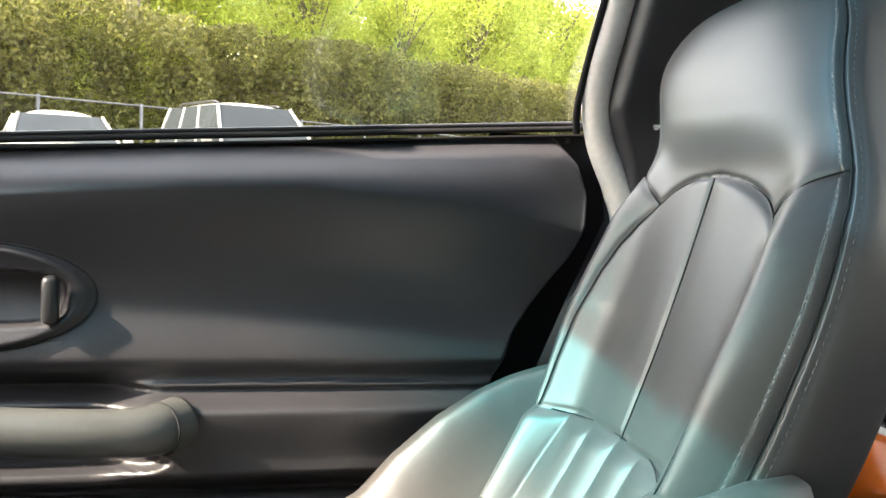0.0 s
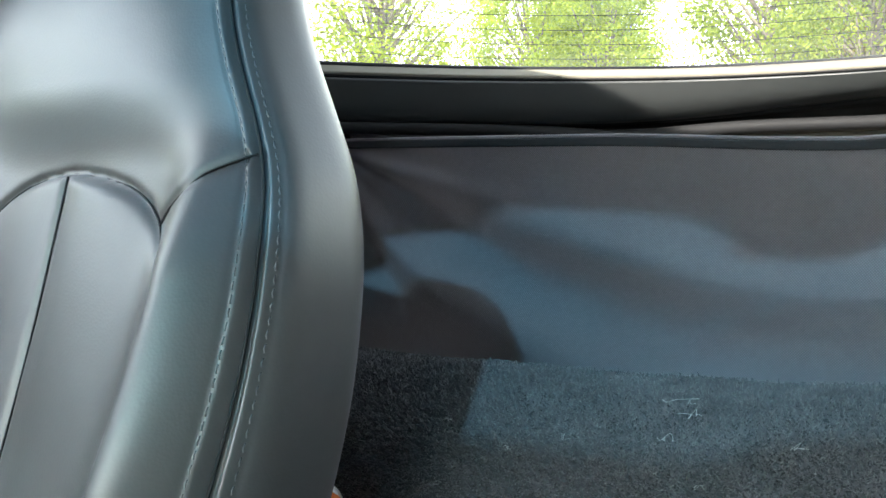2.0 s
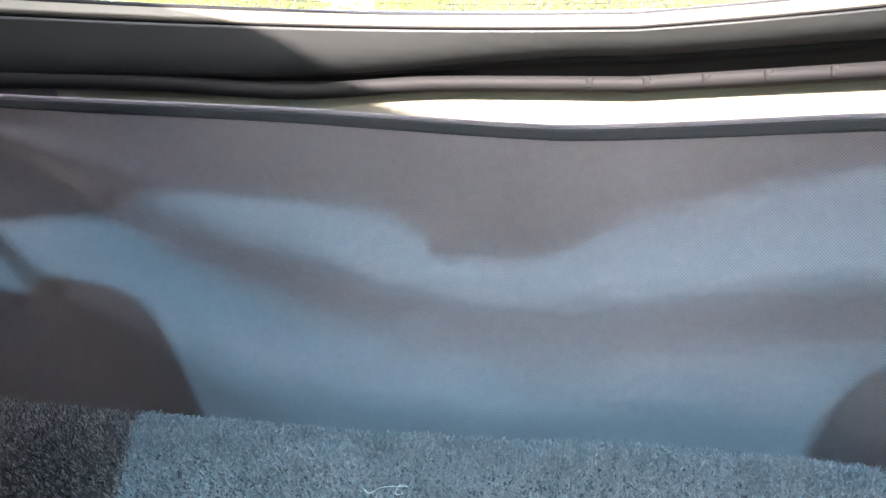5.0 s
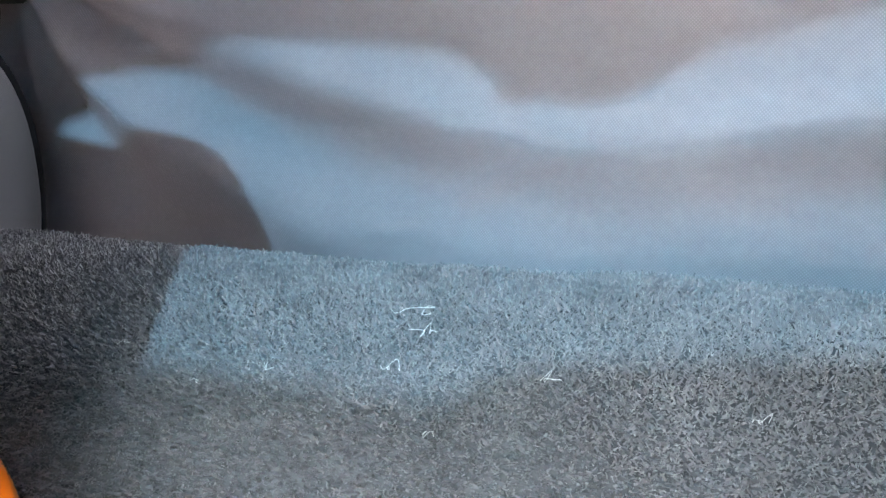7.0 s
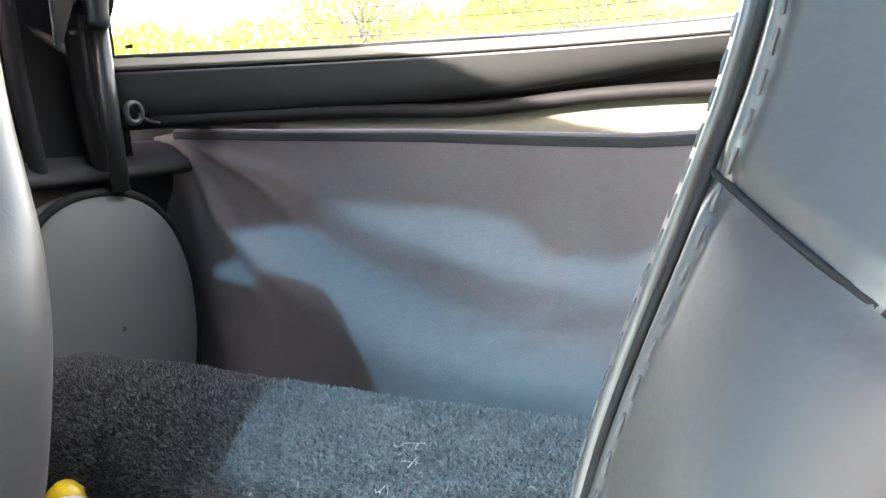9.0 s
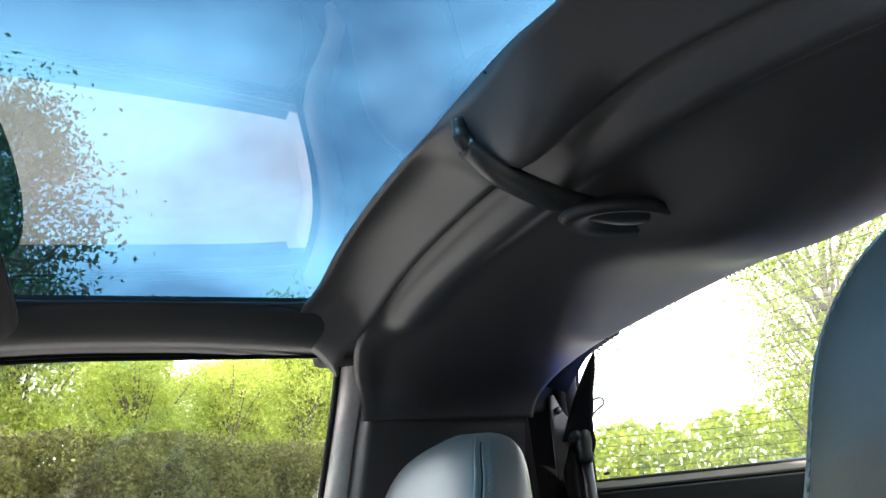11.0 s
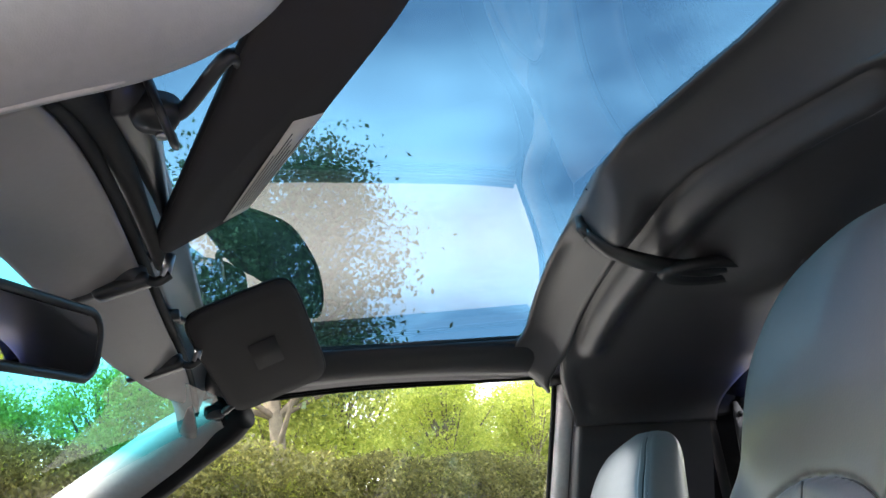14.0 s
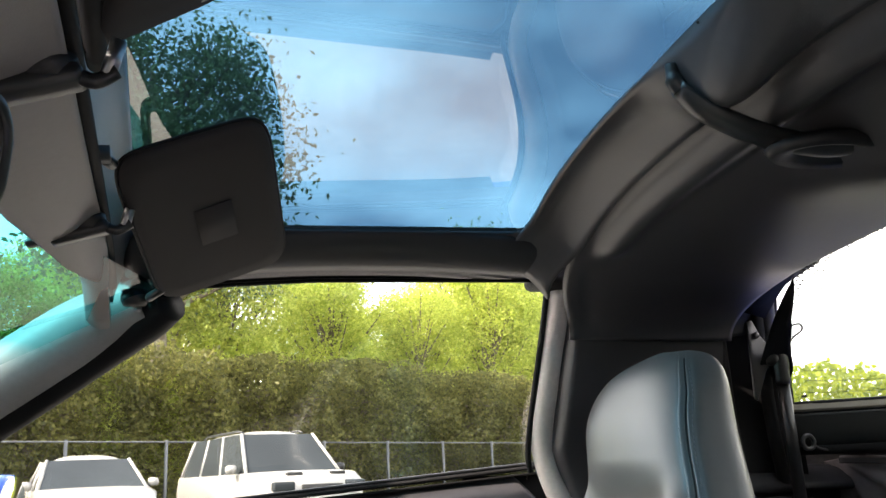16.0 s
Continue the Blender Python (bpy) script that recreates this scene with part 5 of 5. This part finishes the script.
# ---- bottle behind the seat ----
btl = thing("cleaner_bottle", (0.24, -0.12, 0.38), "orange and white plastic bottle lying tilted behind the seat", "bottle")
BM = (Matrix.Translation((0.250, -0.112, 0.462)) @ Vector((0.78, -0.42, 0.40)).to_track_quat("Z", "Y").to_matrix().to_4x4()
      @ Matrix.Diagonal((0.85, 0.85, 0.75, 1.0)) @ Matrix.Translation((0, 0, -0.425)))
part("bottle_base", lathe([(0.001, 0.428), (0.030, 0.428), (0.033, 0.424), (0.038, 0.424), (0.044, 0.434), (0.046, 0.456), (0.047, 0.48), (0.047, 0.51), (0.045, 0.532)], 32, BM), ORANGE, btl, "orange rounded body")
part("white_band", lathe([(0.0452, 0.531), (0.0455, 0.534), (0.0450, 0.546), (0.0440, 0.548)], 32, BM), WHITE_PLASTIC, btl)
sh = part("label_sleeve", lathe([(0.0440, 0.547), (0.040, 0.565), (0.033, 0.590), (0.026, 0.606)], 32, BM), WHITE_PLASTIC, btl, "white printed shoulder label")
for i in range(7):
    a = math.pi * 1.0
    h0 = 0.552 + 0.0065 * i
    r = ramp_at([(0.547, 0.0446), (0.565, 0.0406), (0.590, 0.0336), (0.606, 0.0266)], h0 + 0.0015)
    V = [BM @ Vector((r * math.cos(a + k * 0.157), r * math.sin(a + k * 0.157), h0 + d)) for d in (0, 0.0028) for k in range(41)]
    part("print_bar", (V, [(k, k + 1, k + 42, k + 41) for k in range(40)]), INK, sh)
part("cap", lathe([(0.026, 0.605), (0.024, 0.625), (0.014, 0.645), (0.001, 0.647)], 24, BM), YELLOW, btl, "yellow cap")

# ---- outside ----
def car(kind, m4, label):
    """A parked white car, nose towards -y of its own frame."""
    suv = kind == "suv"
    L, W, H, belt, bonnet = (4.5, 1.80, 1.74, 1.05, 1.06) if suv else (4.6, 1.76, 1.42, 0.92, 0.88)
    c = thing("parked_car", (0, 0, 0), label, "car", "parked white cars")
    half = [(-L / 2, 0.35), (-L / 2 - 0.04, 0.60), (-L / 2 + 0.06, bonnet - 0.14), (-L / 2 + 0.35, bonnet - 0.03), (-L / 2 + 1.15, belt), (L / 2 - 0.1, belt + 0.02), (L / 2, belt - 0.2), (L / 2 + 0.02, 0.5), (L / 2 - 0.05, 0.32)]
    V, F = [], []
    N = len(half)
    cols = [(-1.0, 0.0), (-0.99, 0.03), (-0.9, 0.06), (-0.5, 0.09), (0, 0.10), (0.5, 0.09), (0.9, 0.06), (0.99, 0.03), (1.0, 0.0)]
    for w, lift in cols:
        for y, z in half:
            V.append((w * W / 2 * (0.94 if y < -L / 2 + 0.2 else 1.0), y + 0.22 * (abs(w) ** 4) * (1 if y < -L / 2 + 0.5 else 0), z + (lift * 0.5 if z > 0.8 else 0)))
    for i in range(len(cols) - 1):
        for j in range(N - 1):
            F.append((i * N + j, i * N + j + 1, (i + 1) * N + j + 1, (i + 1) * N + j))
    F.append(tuple(range(N)))
    F.append(tuple(range((len(cols) - 1) * N, len(cols) * N)))
    part("car_body", (V, F), WHITE_PAINT, c)
    y0, y1, y2, y3 = (-L / 2 + 1.05, -L / 2 + 1.75, L / 2 - 0.35, L / 2 - 0.1) if suv else (-L / 2 + 1.15, -L / 2 + 1.95, L / 2 - 1.5, L / 2 - 0.75)
    hb, ht = W / 2 * 0.95, W / 2 * 0.74
    roofn = [((-hb, y0, belt), (-ht, y1, H)), ((hb, y0, belt), (ht, y1, H)), ((hb, y3, belt), (ht, y2, H)), ((-hb, y3, belt), (-ht, y2, H))]
    top = [Vector(b) for _, b in roofn]
    V, F = sheet(16, 16, lambda u, v: tuple(top[0].lerp(top[1], u).lerp(top[3].lerp(top[2], u), v) + Vector((0, 0, -0.10 + 0.17 * (1 - abs(2 * u - 1) ** 3.5) * (1 - 0.6 * abs(2 * v - 1) ** 5)))))
    rf = part("roof", (V, F), WHITE_PAINT, c, solid=0.05)
    if suv:
        for s in (1, -1):
            part("roof_rail", tube([(s * 0.56, y1 + 0.2, H + 0.04), (s * 0.58, y1 + 0.4, H + 0.08), (s * 0.58, y2 - 0.4, H + 0.08), (s * 0.56, y2 - 0.2, H + 0.03)], 0.02, 8), PLASTIC, rf)
    for i in range(4):
        part("roof_pillar", tube([roofn[i][0], roofn[i][1]], 0.032, 10), WHITE_PAINT, c)

    def quad(name, a, b, cc, d, inset=0.0):
        V = [Vector(p) for p in (a, b, cc, d)]
        part(name, (V, [(0, 1, 2, 3)]), CAR_GLASS, c, solid=0.01, smooth=False)

    quad("windscreen", roofn[0][0], roofn[1][0], roofn[1][1], roofn[0][1])
    quad("rear_window", roofn[3][0], roofn[2][0], roofn[2][1], roofn[3][1])
    for s, (p, q) in ((-1, (roofn[0], roofn[3])), (1, (roofn[1], roofn[2]))):
        lo0, lo1, hi0, hi1 = Vector(p[0]), Vector(q[0]), Vector(p[1]), Vector(q[1])
        cuts = (0.02, 0.36, 0.67, 0.98) if suv else (0.02, 0.5, 0.98)
        for a, b in zip(cuts, cuts[1:]):
            quad("side_window", lo0.lerp(lo1, a + 0.012), lo0.lerp(lo1, b - 0.012), hi0.lerp(hi1, b - 0.012), hi0.lerp(hi1, a + 0.012))
        for a in cuts[1:-1]:
            part("door_pillar", tube([lo0.lerp(lo1, a), hi0.lerp(hi1, a)], 0.03, 8), WHITE_PAINT, c)
        part("side_mirror", lathe([(0.001, -0.07), (0.08, -0.06), (0.10, 0.0), (0.08, 0.06), (0.001, 0.07)], 14, pose(s * (W / 2 + 0.10), y0 + 0.30, belt + 0.10)), INK if suv and s > 0 else WHITE_PAINT, c)
        part("headlight", box((s * 0.62, -L / 2 + 0.10, bonnet - 0.22), (0.36, 0.16, 0.14)), CAR_GLASS, c, bevel=0.03)
        for y in (-L / 2 + 0.85, L / 2 - 0.85):
            w = part("wheel", lathe([(0.20, -0.10), (0.31, -0.10), (0.335, -0.07), (0.335, 0.07), (0.31, 0.10), (0.20, 0.10)], 28, pose(s * (W / 2 - 0.09), y, 0.335, 0, 90, 0)), TYRE, c)
            part("wheel_rim", lathe([(0.001, -0.04), (0.19, -0.06), (0.205, 0.09), (0.17, 0.07), (0.001, 0.05)], 20, pose(s * (W / 2 - 0.085), y, 0.335, 0, 90 * s, 0)), METAL, w)
    part("grille", box((0, -L / 2 - 0.02, bonnet - 0.26), (0.70, 0.06, 0.12)), INK, c, bevel=0.01)
    part("bumper", box((0, -L / 2 - 0.03, 0.48), (W * 0.92, 0.14, 0.18)), WHITE_PAINT, c, bevel=0.04)
    if suv:
        for s in (1, -1):
            part("bonnet_vent", box((s * 0.38, -L / 2 + 0.22, bonnet - 0.03), (0.26, 0.10, 0.05)), INK, c, bevel=0.01)
    c.matrix_basis = m4
    return c


car("suv", pose(16.3, 0.25, 0, 0, 0, -68), "white off-roader with roof rails parked by the fence")
car("sedan", pose(16.2, 3.3, 0, 0, 0, -74), "white saloon car parked by the fence")

# chain-link fence along the hedge
FA, FD = Vector((21.5, 4.65, 0)), Vector((9.3, -12.3, 0)) / 6
fence = thing("chain_link_fence", FA, "tall grey chain-link fence on galvanised posts", "fence")
for i in range(-6, 13):
    p = FA + FD * i
    part("post", tube([p, p + Vector((0, 0, 2.1))], 0.045, 10), GALV, fence)
part("top_rail", tube([FA + FD * -6 + Vector((0, 0, 2.05)), FA + FD * 12 + Vector((0, 0, 2.05))], 0.022, 8), GALV, fence)
wires = []
fl, fd = FD.length * 18, FD.normalized()
for k in range(int(fl / 0.07)):
    for s in (1, -1):
        a = FA + FD * -6 + fd * (k * 0.07)
        b = a + fd * (s * 1.0) + Vector((0, 0, 2.0))
        n = fd.cross(Vector((0, 0, 1))) * 0.009
        wires.append(([a - n + fd * 0.006, a + n - fd * 0.006, b + n - fd * 0.006, b - n + fd * 0.006], [(0, 1, 2, 3)]))
wm = part("wire_mesh", join(*wires), MESH_WIRE, fence, "grey woven wire", smooth=False, fix=False)
wm["kind"] = "stuff"


def leaves(n, place, size, seed):
    rng = random.Random(seed)
    V, F = [], []
    for _ in range(n):
        p = Vector(place(rng))
        a = Vector((rng.gauss(0, 1), rng.gauss(0, 1), rng.gauss(0, 1))).normalized()
        b = a.cross(Vector((rng.gauss(0, 1), rng.gauss(0, 1), rng.gauss(0, 1)))).normalized()
        s = size * rng.uniform(0.5, 1.3)
        k = len(V)
        V += [p - a * s, p + b * s * 0.55, p + a * s, p - b * s * 0.55]
        F.append((k, k + 1, k + 2, k + 3))
    return V, F


def hedge_at(rng):
    t = rng.uniform(-8, 14)
    p = FA + FD * t + Vector((0.79, 0.6, 0)) * rng.uniform(0.9, 2.6)
    top = 4.7 + 0.4 * noise.noise((t * 0.8, 0, 0)) + 0.4 * noise.noise((t * 3.1, 4, 0))
    h = rng.random() ** 0.8 * top
    clump = noise.noise(Vector((p.x, p.y, h)) * 0.9)
    p += Vector((-0.79, -0.6, 0)) * 0.8 * clump
    return (p.x, p.y, h)


tagged(part("hedge", leaves(230000, hedge_at, 0.074, 11), HEDGE_LEAF, smooth=False, fix=False), "tall dense olive-green hedge behind the fence", "hedge", kind="stuff")


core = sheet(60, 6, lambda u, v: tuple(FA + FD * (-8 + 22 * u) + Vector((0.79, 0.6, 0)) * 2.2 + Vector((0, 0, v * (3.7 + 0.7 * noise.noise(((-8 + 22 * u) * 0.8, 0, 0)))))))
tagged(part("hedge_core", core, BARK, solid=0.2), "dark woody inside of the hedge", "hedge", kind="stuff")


# Unseen hedge, added to cut the daylight that enters at the driver's side.
def side_hedge_at(rng):
    y = rng.uniform(-16, 14)
    top = 4.2 + 0.6 * noise.noise((y * 0.5, 7, 0)) + 0.3 * noise.noise((y * 2.1, 2, 0))
    return (-5.8 - 0.9 * rng.random() + 0.4 * noise.noise((y, top, 1)), y, rng.random() ** 0.9 * top)


tagged(part("unseen_hedge", leaves(60000, side_hedge_at, 0.11, 19), DARK_LEAF, smooth=False, fix=False), "unseen dark hedge added to hold daylight off the car's open side", "hedge", kind="stuff")
tagged(part("unseen_hedge_core", box((-6.5, -1, 1.9), (0.5, 30, 3.8)), BARK), "solid core of the unseen hedge added to block daylight", "hedge", kind="stuff")


def belt_at(rng):
    a = rng.uniform(-2.75, -0.55)
    d = rng.uniform(44, 52)
    top = 5.2 + 1.8 * noise.noise((a * 9, 0, 0)) + 1.0 * noise.noise((a * 31, 3, 0))
    return (d * math.cos(a), d * math.sin(a), rng.random() ** 0.9 * top)


tagged(part("far_bushes", leaves(80000, belt_at, 0.22, 15), BACK_LEAF, smooth=False, fix=False), "distant belt of yellow-green bushes", "bushes", kind="stuff")


def tree(h, spread, m, seed, n, lobes, size, bare=0.25, droop=0.16, label="tall tree in fresh yellow-green leaf", group="trees round the lot"):
    rng = random.Random(seed)
    t = thing("tree", (0, 0, 0), label, "tree", group)
    trunk = smooth_line([(0, 0, 0), (0.1 * rng.gauss(0, 1), 0.1 * rng.gauss(0, 1), h * 0.3), (0.25 * rng.gauss(0, 1), 0.25 * rng.gauss(0, 1), h * 0.6), (0.3 * rng.gauss(0, 1), 0.3 * rng.gauss(0, 1), h * 0.92)], 16)
    geos = [tube(trunk, [h * 0.022 * (1 - 0.85 * i / 16) + 0.01 for i in range(17)], 9)]
    centres = []
    for i in range(lobes):
        z = h * (bare + (0.97 - bare) * (i + rng.random()) / lobes)
        r = spread * (0.35 + 0.65 * math.sin(math.pi * min(1, (z / h - bare * 0.7) / (1.05 - bare * 0.7))) ** 0.7)
        a = i * 2.4 + rng.uniform(-0.5, 0.5)
        rad = r * math.sqrt(rng.uniform(0.1, 1.0)) * 0.85
        tip = Vector((rad * math.cos(a), rad * math.sin(a), z))
        centres.append((tip, spread * rng.uniform(0.22, 0.40)))
        root = trunk[min(16, max(2, int(16 * (z / h - droop))))]
        mid = root.lerp(tip, 0.55) + Vector((0, 0, -0.03 * h * rng.random()))
        geos.append(tube(smooth_line([root, mid, tip], 8), [h * 0.007 * (1 - 0.8 * k / 8) + 0.006 for k in range(9)], 6))
    part("trunk", join(*geos), BARK, t)

    def at(r2):
        c, s = r2.choice(centres)
        d = Vector((r2.gauss(0, 1), r2.gauss(0, 1), r2.gauss(0, 0.75)))
        return c + d * s * 0.55
    part("crown", leaves(n, at, size, seed + 1), m, t, smooth=False, fix=False)
    return t


ta = tree(11, 3.4, SPRING_LEAF, 21, 38000, 56, 0.080)
tb = tree(14, 3.8, SPRING_LEAF, 22, 42000, 64, 0.088)
tg = tree(14, 3.8, HAZED_LEAF, 26, 30000, 56, 0.090, bare=0.47, droop=0.05, label="tall tree, its leaf colour greyed for haze and reflection on the panes")
tc = tree(12, 3.9, BACK_LEAF, 23, 26000, 70, 0.080, label="slender tree with sparse yellow-green leaves")
td = tree(9, 3.4, DARK_LEAF, 24, 14000, 36, 0.10, label="dark green leafy tree")
tf = tree(11, 3.4, BACK_LEAF, 27, 34000, 54, 0.085, label="tall leafy tree behind the lot")
te = tree(9, 3.2, RUST_LEAF, 25, 14000, 34, 0.10, label="tree in rusty yellow leaf")


def plant(src, x, y, turn, s=1.0):
    copy_thing(src, pose(x, y, 0, 0, 0, turn)).scale = (s, s, s)


ta.matrix_basis = pose(29, 9.0, 0)
ta.scale = (0.75, 0.75, 0.75)
tg.matrix_basis = pose(28, 3.4, 0, 0, 0, 40)
tg.scale = (1.12, 1.12, 1.12)
tb.matrix_basis = pose(36, -2, 0, 0, 0, 10)
tb.scale = (0.68, 0.68, 0.68)
tc.matrix_basis = pose(16.6, -18.1, 0)
tc.scale = (0.74, 0.74, 0.74)
td.matrix_basis = pose(8, -34, 0, 0, 0, 10)
te.matrix_basis = pose(2.5, -38, 0)
tf.matrix_basis = pose(21, -41, 0, 0, 0, 33)
tf.scale = (0.6, 0.6, 0.6)
rt = random.Random(8)
for i, (x, y, k) in enumerate(((25, 11, 0.62), (31, 14, 0.7), (33.5, -2.2, 0.80), (36.5, -6.2, 0.78), (40, -9, 1.05), (41, -11.5, 1.0), (44, -14.5, 1.1), (33, 5.5, 1.0), (25.5, 3.3, 0.36), (24.6, 4.6, 0.40), (31, 1.5, 0.84), (29.5, 6.5, 0.62), (30.5, 3.6, 0.75), (27.5, 8.5, 0.52),
                                 (38, 8, 1.0), (46, -20, 0.5), (48, -27, 0.5), (38, -9.5, 0.90), (38, -5, 0.76), (46, -17.5, 0.85), (50, -22.0, 1.0))):
    plant((ta, tb)[i % 2], x, y, 53 * i, k * (1.0 if i % 2 == 0 else 0.8))
for i, (x, y) in enumerate(((30, -36), (24, -40), (18, -44), (12, -42), (6, -46), (-1, -40), (-7, -44), (-13, -38), (-20, -42), (34, -34), (-28, -36), (-34, -28))):
    plant((tf, tf, tc)[i % 3], x, y, 71 * i, rt.uniform(0.45, 0.62) if x > 15 else rt.uniform(0.6, 0.85))
for i, (x, y) in enumerate(((7, -30), (-4, -33))):
    plant(tc, x, y, 90 * i + 20, rt.uniform(0.8, 1.0))
for i, (x, y, k) in enumerate(((10.5, -31, 0.95), (7.0, -33, 1.1), (3.4, -33, 1.0), (-0.5, -34, 1.15), (-4.0, -33, 1.0), (-8.0, -35, 1.2), (-11.5, -33, 1.0))):
    plant((tf, te, tf, tf, td, tf, tf)[i], x, y, 47 * i, k * (1.0, 0.85, 1.1, 0.85, 1.0, 0.8, 0.65)[i])
for i, (x, y, k) in enumerate(((28, 16, 0.52), (22, 18, 0.50), (30, 20, 0.60), (26, 12.5, 0.50))):
    plant(tg, x, y, 80 * i, k)
plant(te, -6, -36, 60, 0.9)
for x, y, turn, k in ((22.0, -34, 15, 0.95), (20.2, -35, 140, 0.86), (18.4, -33.5, 220, 0.90)):
    plant(tf, x, y, turn, k)
plant(td, -14, -33, 130, 1.0)

lamp = thing("lamp_post", (-4.6, -22, 0), "tall white lamp post at the edge of the lot", "lamp post", "lamp posts")
part("pole", tube([(-4.6, -22, 0), (-4.6, -22, 9)], 0.09, 12), WHITE_PAINT, lamp)
part("lamp_head", box((-4.6, -21.6, 9.0), (0.3, 0.9, 0.14)), WHITE_PAINT, lamp, bevel=0.03)
copy_thing(lamp, pose(20.5, -10.2, -5.2))
